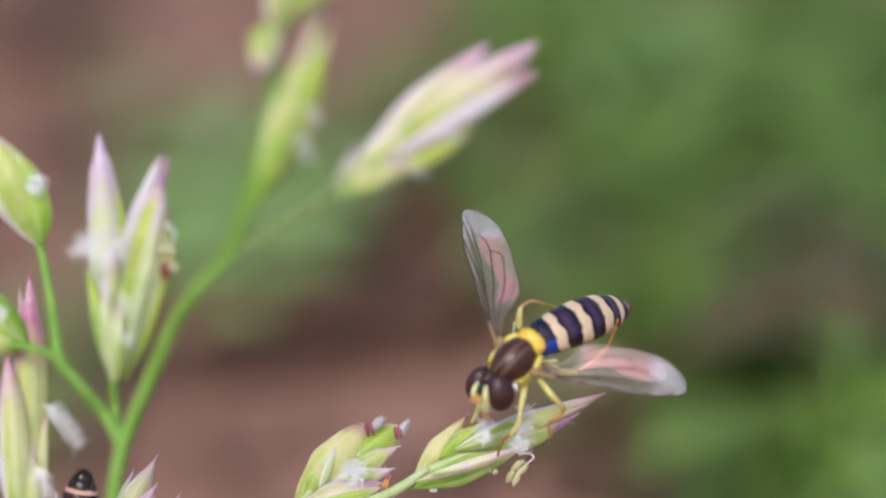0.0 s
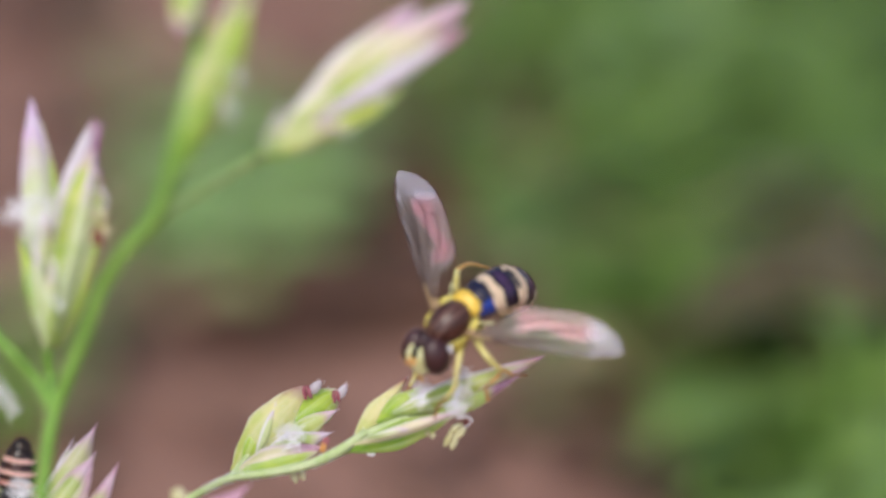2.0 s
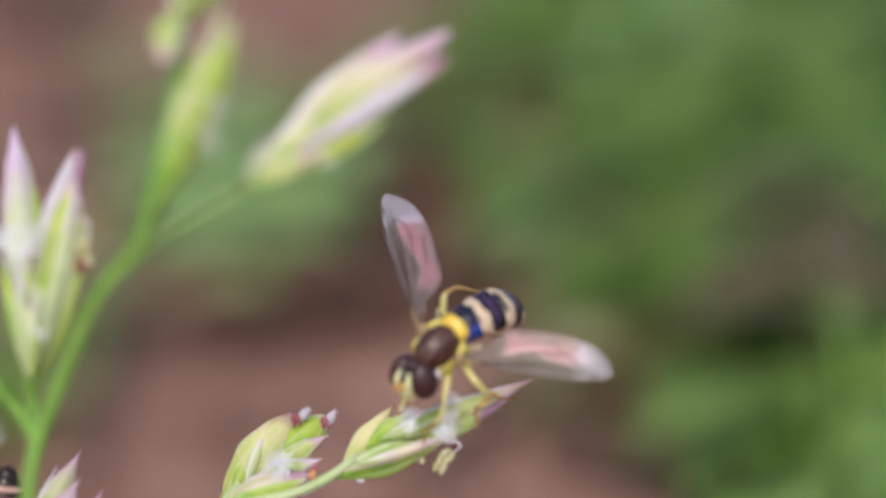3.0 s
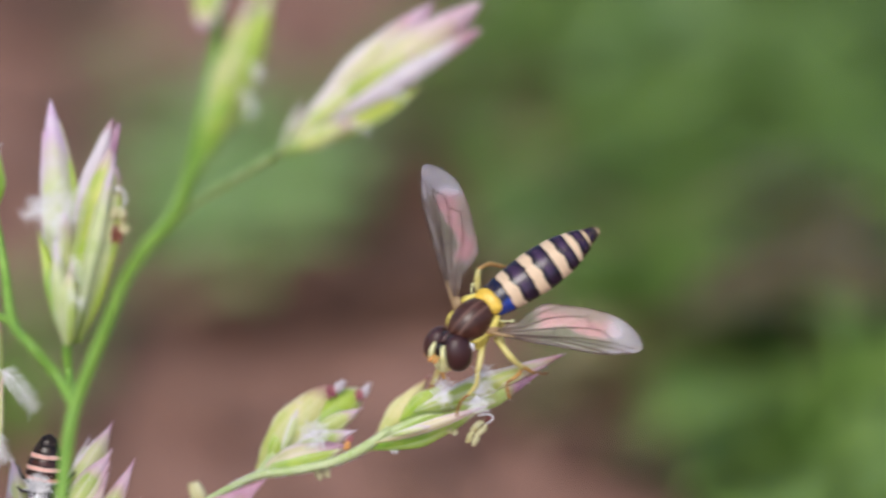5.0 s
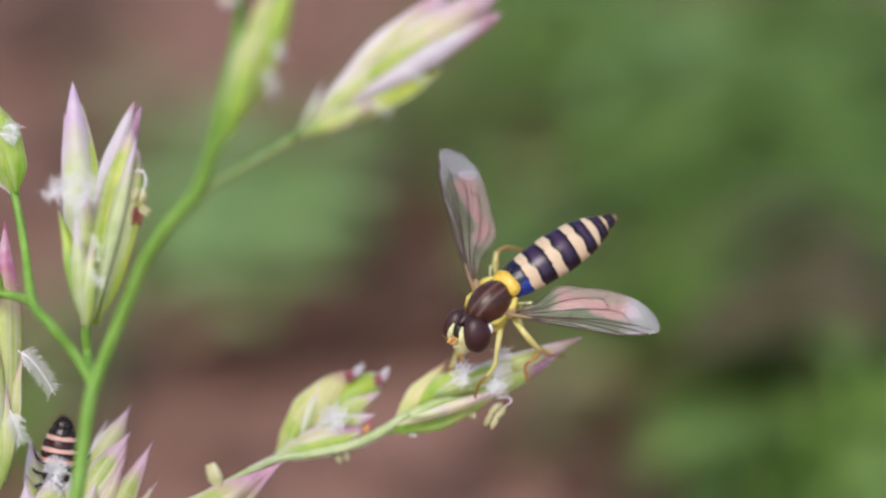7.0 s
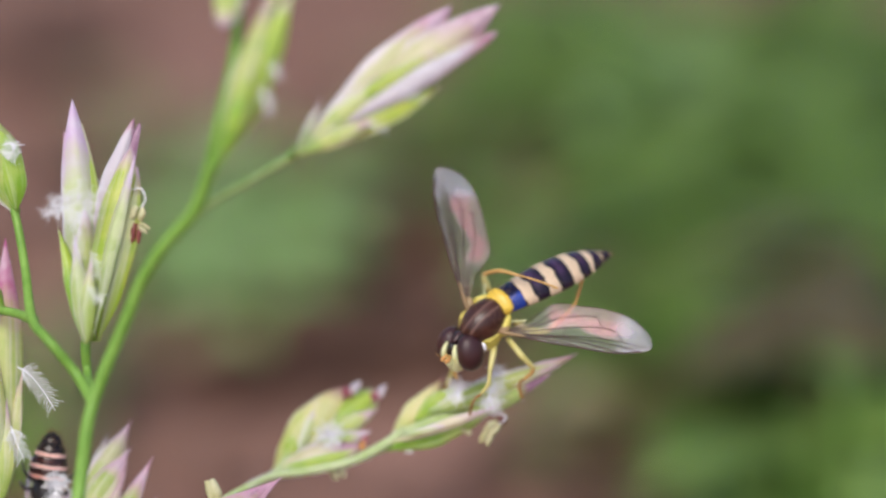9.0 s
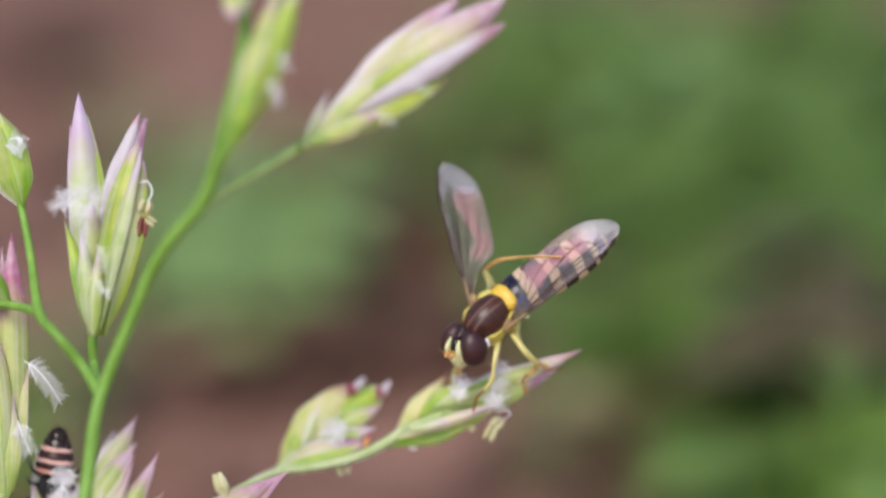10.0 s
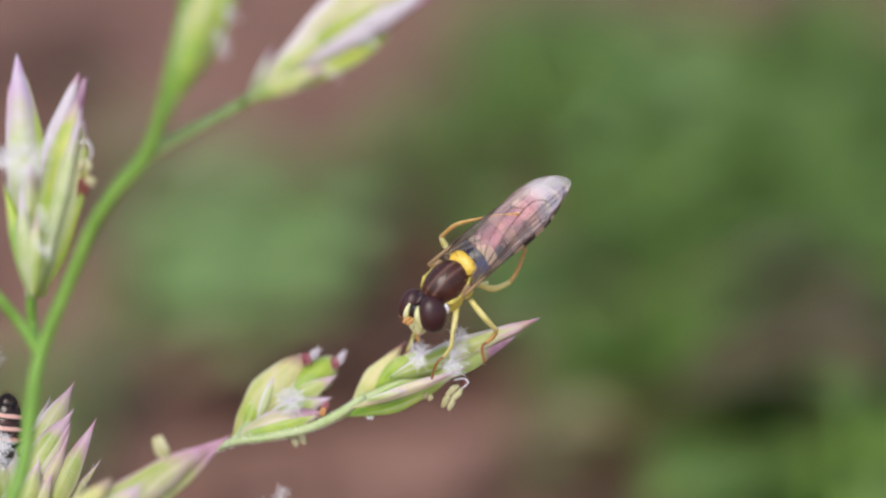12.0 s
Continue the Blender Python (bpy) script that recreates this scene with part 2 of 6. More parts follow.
def wing_material():
    """Thin membrane: clear cells in the middle, amber root; rosy sheen behind and milky lilac tip are painted
    reflections.
    """
    mat = bpy.data.materials.new("clear_wing_membrane")
    mat.use_nodes = True
    tree = mat.node_tree
    p = tree.nodes["Principled BSDF"]
    u, v = uv_parts(tree)
    n = noise_of(tree, 420, 2)
    fine = noise_of(tree, 2600, 3)
    swing = maths(tree, "MULTIPLY", maths(tree, "SUBTRACT", n, 0.5), 0.55)
    across = maths(tree, "ADD", u, swing)
    along = maths(tree, "ADD", v, maths(tree, "MULTIPLY", swing, 0.5))
    rosy_sheen = maths(tree, "MULTIPLY", ramp(tree, across, (0.06, 0.55), (0.22, 1.0), (0.34, 1.0), (0.46, 0.0), smooth=True), ramp(tree, along, (0.22, 0.0), (0.34, 1.0), (0.78, 1.0), (0.90, 0.0), smooth=True))
    tip = ramp(tree, along, (0.66, 0.0), (0.86, 1.0), smooth=True)
    root = ramp(tree, v, (0.05, 1.0), (0.24, 0.0), smooth=True)
    fore = ramp(tree, u, (0.62, 0.0), (0.95, 1.0), smooth=True)
    # pink and lilac gleam of the sky, put into the membrane colour
    tint = blend(tree, rosy_sheen, (0.76, 0.76, 0.74), (1.0, 0.48, 0.54))
    tint = blend(tree, maths(tree, "MULTIPLY", fore, 0.8), tint, (0.80, 0.70, 0.72))
    tint = blend(tree, tip, tint, (0.88, 0.82, 0.92))
    tint = blend(tree, root, tint, (0.52, 0.36, 0.24))
    tree.links.new(tint, p.inputs["Base Color"])
    p.inputs["Roughness"].default_value = 0.24
    bump(tree, p, fine, 0.5, 0.00005)
    clear = tree.nodes.new("ShaderNodeBsdfTransparent")
    clear.inputs["Color"].default_value = (0.96, 0.95, 0.94, 1)
    m = tree.nodes.new("ShaderNodeMixShader")
    cover = maths(tree, "ADD", 0.06, maths(tree, "ADD", maths(tree, "MULTIPLY", rosy_sheen, 0.19), maths(tree, "ADD", maths(tree, "MULTIPLY", tip, 0.12), maths(tree, "ADD", maths(tree, "MULTIPLY", root, 0.12), maths(tree, "MULTIPLY", fore, 0.08)))))
    tree.links.new(cover, m.inputs[0])
    tree.links.new(clear.outputs[0], m.inputs[1])
    tree.links.new(p.outputs[0], m.inputs[2])
    tree.links.new(m.outputs[0], tree.nodes["Material Output"].inputs["Surface"])
    return mat


WING = wing_material()
WING_ROOT = plain("amber_wing_root", (0.34, 0.20, 0.09), (0.52, 0.36, 0.18), 1500, 0.4, 0.25)
VEIN = plain("brown_wing_vein", (0.04, 0.020, 0.016), (0.11, 0.060, 0.042), 1500, 0.5)


def soil_material():
    mat, tree, p = shader("red_brown_soil", 0.9)
    big = noise_of(tree, 18, 5)
    small = noise_of(tree, 160, 6)
    c = ramp(tree, big, (0.32, (0.195, 0.088, 0.058)), (0.68, (0.365, 0.196, 0.146)))
    c = blend(tree, 0.5, c, ramp(tree, small, (0.3, (0.155, 0.074, 0.052)), (0.7, (0.36, 0.205, 0.155))))
    tree.links.new(c, p.inputs["Base Color"])
    bump(tree, p, small, 0.8, 0.004)
    return mat


SOIL = soil_material()
CLOD = plain("soil_crumb", (0.135, 0.069, 0.049), (0.30, 0.172, 0.128), 120, 0.95, 0.0, 0.6)


def leaf_material(name, a, b, vein):
    mat, tree, p = shader(name, 0.5)
    u, v = uv_parts(tree)
    n = noise_of(tree, 90, 4)
    rnd = tree.nodes.new("ShaderNodeObjectInfo").outputs["Random"]
    c = ramp(tree, maths(tree, "ADD", n, maths(tree, "MULTIPLY", maths(tree, "SUBTRACT", rnd, 0.5), 0.4)), (0.3, a), (0.7, b))
    rib = ramp(tree, maths(tree, "ABSOLUTE", maths(tree, "SUBTRACT", u, 0.5)), (0.01, 1.0), (0.05, 0.0))
    c = blend(tree, maths(tree, "MULTIPLY", rib, 0.6), c, vein)
    tree.links.new(c, p.inputs["Base Color"])
    bump(tree, p, n, 0.3, 0.0008)
    let_light_through(mat, tree, p, 0.3, c)
    return mat


DEAD = leaf_material("dead_leaf", (0.132, 0.064, 0.040), (0.22, 0.112, 0.075), (0.14, 0.08, 0.06))
# dark olive tone that stands in for shade between the weeds
SHADE_OLIVE = leaf_material("shade_olive_leaf", (0.100, 0.080, 0.030), (0.17, 0.135, 0.055), (0.12, 0.10, 0.06))
LEAF = leaf_material("weed_leaf", (0.128, 0.224, 0.036), (0.214, 0.334, 0.062), (0.25, 0.36, 0.12))
LEAF_GREY = leaf_material("olive_leaf", (0.31, 0.26, 0.13), (0.43, 0.37, 0.20), (0.30, 0.32, 0.18))
LEAF_PALE = leaf_material("pale_green_leaf", (0.32, 0.50, 0.17), (0.45, 0.63, 0.24), (0.46, 0.60, 0.32))

# ---- mesh tools ----
MM = 0.001


def part(name, bm, mat, parent, label="", category=""):
    bmesh.ops.recalc_face_normals(bm, faces=bm.faces)
    me = bpy.data.meshes.new(name)
    bm.to_mesh(me)
    bm.free()
    me.polygons.foreach_set("use_smooth", [True] * len(me.polygons))
    me.materials.append(mat)
    ob = new(name, me)
    if parent is not None:
        ob.parent = parent
    return tagged(ob, label, category)


def spline(points, steps):
    """Smooth curve through the points."""
    ps = [Vector(p) for p in points]
    ps = [ps[0] * 2 - ps[1]] + ps + [ps[-1] * 2 - ps[-2]]
    out = []
    for i in range(1, len(ps) - 2):
        a, b, c, d = ps[i - 1:i + 3]
        for k in range(steps):
            t = k / steps
            out.append(0.5 * (2 * b + (c - a) * t + (2 * a - 5 * b + 4 * c - d) * t * t + (3 * b - a - 3 * c + d) * t ** 3))
    return out + [ps[-2]]


def loft(bm, rings, cap=True):
    """Joins rings of points to a skin, with u round and v along."""
    uv = bm.loops.layers.uv.verify()
    vs = [[bm.verts.new(p) for p in r] for r in rings]
    n, m = len(rings[0]), len(rings)
    for i in range(m - 1):
        for k in range(n):
            f = bm.faces.new((vs[i][k], vs[i][(k + 1) % n], vs[i + 1][(k + 1) % n], vs[i + 1][k]))
            for lp, (a, b) in zip(f.loops, ((k, i), (k + 1, i), (k + 1, i + 1), (k, i + 1))):
                lp[uv].uv = (a / n, b / (m - 1))
    if cap:
        for r, b in ((vs[0][::-1], 0.0), (vs[-1], 1.0)):
            f = bm.faces.new(r)
            for lp in f.loops:
                lp[uv].uv = (0.5, b)
    return bm


def tube(bm, points, radii, seg=8, steps=6, scale=MM):
    """A round stem through the points (millimetres); the radii run along it."""
    path = spline(points, steps)
    rings = []
    side = Vector((0.31, 0.9, 0.2))
    for i, p in enumerate(path):
        d = (path[min(i + 1, len(path) - 1)] - path[max(i - 1, 0)]).normalized()
        a = (side - side.dot(d) * d).normalized()
        side = a
        b = d.cross(a)
        f = i / (len(path) - 1) * (len(radii) - 1)
        k = min(int(f), len(radii) - 2)
        r = radii[k] * (1 - f + k) + radii[k + 1] * (f - k)
        rings.append([(p + (a * math.cos(q) + b * math.sin(q)) * r) * scale for q in (2 * math.pi * j / seg for j in range(seg))])
    return loft(bm, rings)


def ball(bm, centre, radii, seg=20, rings=12, turn=None, power=1.0, scale=MM):
    """A rounded body, optionally turned; power below 1 makes it blunter."""
    rows = []
    for i in range(1, rings):
        a = math.pi * i / rings
        sx, cx = math.sin(a) ** power, math.cos(a)
        rows.append([])
        for j in range(seg):
            q = 2 * math.pi * j / seg
            v = Vector((cx * radii[0], sx * math.cos(q) * radii[1], sx * math.sin(q) * radii[2]))
            if turn is not None:
                v = turn @ v
            rows[-1].append((v + Vector(centre)) * scale)
    return loft(bm, rows)


# ---- the tilted frame of the panicle and its sway ----
TILT = Matrix.Translation(AIM) @ Matrix.Rotation(radians(-25.0), 4, "X")
FOOT = Vector((-25.0, 10.0, -50.5))


def sway(x, y, z, rx, ry, rz):
    return Matrix.Translation(Vector((x, y, z)) * MM) @ Euler([radians(a) for a in (rx, ry, rz)]).to_matrix().to_4x4()


def resting(m, at, t=0.0):
    """The pose at t of a thing whose local pose in the panicle is at, while the panicle sways by m."""
    return nod(t) @ TILT @ m @ at


# ---- large structure: the ground ----


GROUND_Z = 0.05


def build_ground():
    bm = bmesh.new()
    rings, seg = [0.0, 0.05, 0.1, 0.15, 0.2, 0.25, 0.3, 0.35, 0.4, 0.5, 0.6, 0.8, 1.1, 1.6, 2.5, 4, 8, 16, 40, 100, 300], 72
    rows = []
    for r in rings[1:]:
        row = []
        for j in range(seg):
            q = 2 * math.pi * j / seg
            x, y = r * math.cos(q), 0.15 + r * math.sin(q)
            h = GROUND_Z + 0.005 * noise.noise(Vector((x * 14, y * 14, 3.0))) + 0.003 * noise.noise(Vector((x * 45, y * 45, 7.0)))
            if r > 4:
                h = GROUND_Z + 0.05 * noise.noise(Vector((x * 0.2, y * 0.2, 0)))
            row.append((x, y, h))
        rows.append(row)
    loft(bm, rows, cap=False)
    c = bm.verts.new((0, 0.15, GROUND_Z))
    bm.verts.ensure_lookup_table()
    for j in range(seg):
        bm.faces.new((bm.verts[j], c, bm.verts[(j + 1) % seg]))
    ob = part("ground", bm, SOIL, None)
    tagged(ob, "bare reddish-brown soil between low green weeds", "soil", kind="structure")
    return ob


build_ground()


def build_crumbs():
    rng = random.Random(4)
    bm = bmesh.new()
    for _ in range(700):
        x, y = rng.uniform(-0.11, 0.11), rng.uniform(0.02, 0.35)
        r = rng.uniform(0.0008, 0.0030)
        m = Matrix.Translation((x, y, GROUND_Z + 0.002)) @ Euler([rng.uniform(0, 6) for _ in range(3)]).to_matrix().to_4x4() @ Matrix.Diagonal((r, r * rng.uniform(0.6, 1), r * rng.uniform(0.5, 0.9), 1))
        bmesh.ops.create_icosphere(bm, subdivisions=1, radius=1.0, matrix=m)
    tagged(part("soil_crumbs", bm, CLOD, None), "crumbs of reddish-brown soil lying on the ground", "soil", kind="stuff")


build_crumbs()

# ---- low weeds behind the panicle ----


def leaf_mesh(name, length, width, mat, bend=0.3, lobes=0.0):
    """A blade along +x with a folded midrib, pointed tip and real thickness."""
    bm = bmesh.new()
    rings = []
    n = 9
    for i in range(n + 1):
        t = i / n
        w = width / 2 * max(0.04, math.sin(math.pi * t ** 0.75) ** 0.8) * (1 + lobes * math.sin(t * 22))
        x, z = length * t, -bend * length * t * t
        rings.append([(x, y * w, z + abs(y) * w * 0.25 + d) for y, d in ((-1, 0), (-0.5, 0.0002), (0, 0.0003), (0.5, 0.0002), (1, 0), (0.5, -0.00015), (0, -0.00025), (-0.5, -0.00015))])
    uv = bm.loops.layers.uv.verify()
    loft(bm, rings)
    for f in bm.faces:
        for lp in f.loops:
            co = lp.vert.co
            lp[uv].uv = (0.5 + co.y / width, max(0, min(1, co.x / length)))
    bmesh.ops.recalc_face_normals(bm, faces=bm.faces)
    me = bpy.data.meshes.new(name)
    bm.to_mesh(me)
    bm.free()
    me.polygons.foreach_set("use_smooth", [True] * len(me.polygons))
    me.materials.append(mat)
    return me


LEAVES = {
    "green": [leaf_mesh("leaf", 0.0080, 0.0051, LEAF, 0.3), leaf_mesh("leaf", 0.0066, 0.0047, LEAF, 0.2, 0.06), leaf_mesh("leaf", 0.0103, 0.0042, LEAF, 0.4)],
    "pale": [leaf_mesh("leaf", 0.0075, 0.0051, LEAF_PALE, 0.15), leaf_mesh("leaf", 0.0061, 0.0047, LEAF_PALE, 0.1), leaf_mesh("leaf", 0.0089, 0.0042, LEAF_PALE, 0.2)],
    "grey": [leaf_mesh("leaf", 0.0075, 0.0047, LEAF_GREY, 0.3), leaf_mesh("leaf", 0.0056, 0.0042, LEAF_GREY, 0.2), leaf_mesh("leaf", 0.0094, 0.0033, LEAF_GREY, 0.4)],
}


def weed(x, y, height, leaves, kind, label, seed, size=1.0):
    """A low weed: a short forked stem with leaves turned all ways."""
    rng = random.Random(seed)
    root = tagged(new("weed"), label, "weed", "low weeds on the soil")
    root.matrix_world = pose(x, y, GROUND_Z, 0, 0, rng.uniform(0, 360))
    made = []
    for k in range(leaves):
        q = 2.4 * k + rng.uniform(-0.4, 0.4)
        h = height * (0.25 + 0.75 * (k + 1) / leaves) * rng.uniform(0.85, 1.1)
        out = size * rng.uniform(0.0016, 0.0047)
        e = Vector((math.cos(q) * out, math.sin(q) * out, h))
        stalk = tube(bmesh.new(), [(0, 0, -4), (e.x * 250, e.y * 250, h * 550), tuple(e * 1000)], [0.6, 0.4, 0.28], 5, 2)
        part("stalk", stalk, STEM, root)
        made.append((e, q, rng.uniform(-14, 16), rng.choice(LEAVES[kind]), size * rng.uniform(0.8, 1.25)))
    for e, q, pitch, me, s in made:
        ob = new("leaf", me)
        ob.parent = root
        ob.matrix_basis = Matrix.LocRotScale(e, Euler((rng.uniform(-0.3, 0.3), radians(-10 + pitch), q)), (s, s, s))
    return root


GREEN_LABEL = "low broad-leaved weed with fresh green leaves on soil"
PALE_LABEL = "low weed with pale grey-green leaves on soil"
GREY_LABEL = "low weed with dull olive-green leaves on bare soil"
rng_w = random.Random(11)
WEEDS = []
# the thick green growth: rows of depth, first x, step, count and height (millimetres)
for y, x, gap, count, h in ((133, 12.2, 5.6, 5, 12.5), (114.5, 6.5, 5.2, 7, 12.5), (109.5, 14.1, 5.2, 2, 16.0), (100, 16.9, 5.3, 4, 14.0), (89.5, 18.9, 5.0, 4, 13.5),
                            (79, 19.9, 6.5, 3, 13.0), (64.5, 24.9, 4.1, 2, 13.0), (51.5, 26.2, 3.5, 4, 14.0), (40, 24.7, 3.4, 4, 14.0), (32.2, 25.4, 3.6, 3, 13.0)):
    for k in range(count):
        WEEDS.append(((x + gap * k + rng_w.uniform(-1, 1)) * MM, (y + rng_w.uniform(-4, 4)) * MM, h * rng_w.uniform(0.9, 1.15) * MM, 12, "green", GREEN_LABEL, 1.0))
# looser weeds on the bare side: x, y, height in millimetres and the number of leaves
PALE_AT = ((6.7, 101, 8.6, 8), (7.7, 95, 8.6, 9), (11.6, 81.5, 7.7, 5), (9.6, 101.9, 7.7, 6), (12.9, 116.9, 14.6, 15), (17.9, 117.7, 12.9, 9), (14, 110.3, 14.6, 13), (-18.5, 105.5, 7.7, 7), (-13.5, 107.5, 7.7, 7), (-17, 98.5, 7.7, 7), (-12.2, 98.5, 8, 6), (-15, 94, 6.5, 6), (-10, 103.5, 7, 4), (-9.5, 119, 7, 4), (-15, 115, 6.5, 3))
GREY_AT = ((13, 72.9, 7, 5), (-22.4, 100.5, 5.1, 6), (-15, 93.6, 5.1, 6), (-3.7, 126.1, 6, 6), (12.3, 76.1, 6.9, 5), (11.4, 89.1, 7.7, 9), (14.5, 95, 7.7, 9), (8.3, 92.8, 6.9, 6), (13.4, 100.9, 7.7, 6), (-30.7, 83.3, 6, 9), (-29.9, 71.6, 6, 9), (-27.1, 84.2, 5.1, 6), (2.5, 131.3, 8.6, 6), (-21.5, 108, 5.5, 5), (-22.5, 118, 5.5, 5), (-18, 121, 5.5, 4), (-23.5, 128, 5.5, 4), (-10.5, 112, 6, 5), (-12.5, 117, 6, 4), (-9, 97, 5.5, 4))
GREEN_AT = ((21, 58, 12, 8), (27, 58, 12, 8), (23, 46, 12, 8), (22.7, 51.0, 13, 9), (24.5, 55.0, 13, 8), (5.7, 103.0, 8, 6), (8.0, 112.0, 9, 6), (16.2, 83.1, 10, 7), (10.3, 92.8, 6.9, 8), (14.4, 81.6, 8.6, 9), (-28.3, 77.8, 6, 6), (2.4, 122, 7.7, 6), (7.8, 130.2, 12.9, 9))
for kind, places in (("pale", PALE_AT), ("grey", GREY_AT), ("green", GREEN_AT)):
    for x, y, h, n in places:
        WEEDS.append((x * MM, y * MM, h * MM, n, kind, GREEN_LABEL if kind == "green" else GREY_LABEL if kind == "grey" else PALE_LABEL, 0.72))
# scattered ones all round
for k in range(110):
    q, r = rng_w.uniform(0, 6.28), 0.15 + 1.2 * rng_w.random() ** 1.3
    x, y = r * math.cos(q), 0.15 + r * math.sin(q)
    if abs(x) < 0.10 and y < 0.5:
        continue
    WEEDS.append((x, y, rng_w.uniform(0.016, 0.045), 7, "green", GREEN_LABEL, 1.0))
for k, (x, y, h, n, kind, label, size) in enumerate(WEEDS):
    weed(x, y, h, n, kind, label, 100 + k, size)

# dark leaves added on the soil and among the weeds as dark patches
DEAD_MESH = [leaf_mesh("dead_leaf", 0.0101, 0.0062, DEAD, 0.15), leaf_mesh("dead_leaf", 0.0086, 0.0062, DEAD, 0.3, 0.08)]
SHADE_MESH = [leaf_mesh("dead_leaf", 0.0095, 0.0060, SHADE_OLIVE, 0.2), leaf_mesh("dead_leaf", 0.0085, 0.0060, SHADE_OLIVE, 0.3, 0.08)]
rng_d = random.Random(7)
bm = tube(bmesh.new(), [(-4.5, 0.6, 0.4), (-2, 0.1, 0.2), (0.3, 0, 0)], [0.25, 0.3, 0.35], 6, 3)
DEAD_STALK = bpy.data.meshes.new("leaf_stalk")
bm.to_mesh(DEAD_STALK)
bm.free()
DEAD_STALK.materials.append(DEAD)
# heaps of them: height over the soil, then x, y in millimetres and the count
BROWN_HEAPS = ((0.0019, ((-3.9, 91.9, 4), (-7.1, 90.0, 3), (-1.0, 93.8, 2), (-7.9, 93.2, 4), (-5.2, 92.2, 5), (-2.7, 94.1, 5), (-0.6, 91.2, 2), (-12.5, 91.2, 4), (2.3, 92.2, 1))),
               (0.0026, ((15.7, 75.8, 5), (16.2, 68.8, 5))),
               (0.0086, ((7.6, 119.0, 2), (9.6, 108.2, 2))),
               (0.0017, ((-3.7, 122.6, 5), (-0.2, 118.4, 2), (-6.2, 115.2, 5), (-6.9, 106.0, 5), (-3.1, 107.0, 5), (0.2, 108.0, 1), (-34.3, 145.3, 4), (4.2, 74.0, 2), (4.9, 65.4, 1))))
# olive leaves added where there is only shade in gaps of the growth
SHADE_HEAPS = ((0.0154, ((27.4, 67.1, 3), (25.9, 60.9, 3), (24.0, 75.2, 1), (20.6, 60.9, 1), (29.3, 71.6, 1))), (0.0040, ((13.1, 71.0, 6), (14.9, 64.1, 5))))
for kind, tone, heaps in ((DEAD_MESH, "dark brown", BROWN_HEAPS), (SHADE_MESH, "shade-dark olive-brown", SHADE_HEAPS)):
    for h, spots in heaps:
        for cx, cy, count in spots:
            for k in range(count):
                ob = tagged(new("dead_leaf", kind[k % 2]), "withered " + tone + " leaf added as a dark patch among low weeds", "leaf", "dead leaves on the soil")
                stalk = new("leaf_stalk", DEAD_STALK)
                stalk.parent = ob
                ob.matrix_world = pose(cx * MM + rng_d.uniform(-0.004, 0.004), cy * MM + rng_d.uniform(-0.0055, 0.0055), GROUND_Z + h + 0.0005 * k, rng_d.uniform(-15, 15), rng_d.uniform(-12, 6), rng_d.uniform(0, 360))

# thin scatter of brown leaves, added to darken the bare soil at far left
for i in range(3):
    for j in range(i % 2, 5, 2):
        ob = tagged(new("dead_leaf", DEAD_MESH[i % 2]), "dark brown leaf added to darken bare soil", "leaf", "dead leaves on the soil")
        stalk = new("leaf_stalk", DEAD_STALK)
        stalk.parent = ob
        ob.matrix_world = pose((-35 + 4.4 * i) * MM + rng_d.uniform(-0.003, 0.003), (104 + 11 * j) * MM + rng_d.uniform(-0.006, 0.006), GROUND_Z + 0.0017, rng_d.uniform(-15, 15), rng_d.uniform(-12, 6), rng_d.uniform(0, 360))

# ---- the grass panicle ----
PANICLE = tagged(new("grass_panicle"), "flowering grass panicle with green stem and pink-tipped spikelets", "grass")
PANICLE.matrix_world = resting(Matrix(), Matrix.Translation(FOOT * MM))


def on_plant(ob):
    ob.location = -FOOT * MM
    return ob


def stem_part(name, points, radii, mat, seg=10, label="", steps=6):
    return on_plant(part(name, tube(bmesh.new(), points, radii, seg, steps), mat, PANICLE, label))


def bristles(points, radius, count, length, seed, parent):
    """Fine stiff hairs all along a twig."""
    rng = random.Random(seed)
    bm = bmesh.new()
    path = spline(points, 12)
    for _ in range(count):
        i = rng.randrange(len(path) - 1)
        d = (path[i + 1] - path[i]).normalized()
        q = Vector((rng.gauss(0, 1), rng.gauss(0, 1), rng.gauss(0, 1)))
        q = (q - q.dot(d) * d).normalized()
        p = path[i].lerp(path[i + 1], rng.random()) + q * radius
        e = p + (q + d * 0.8) * length * rng.uniform(0.5, 1.2)
        tube(bm, [p, (p + e) / 2, e], [0.012, 0.005], 3, 1)
    tagged(part("twig_hair", bm, STIGMA, parent), kind="stuff")


def frame_of(base, tip, roll):
    """Axes of a bract: along, across, outward (towards -y, rolled about the length)."""
    d = (Vector(tip) - Vector(base)).normalized()
    out = Vector((0, -1, 0))
    out = (out - out.dot(d) * d).normalized()
    out = Matrix.Rotation(radians(roll), 3, d) @ out
    return d, d.cross(out), out


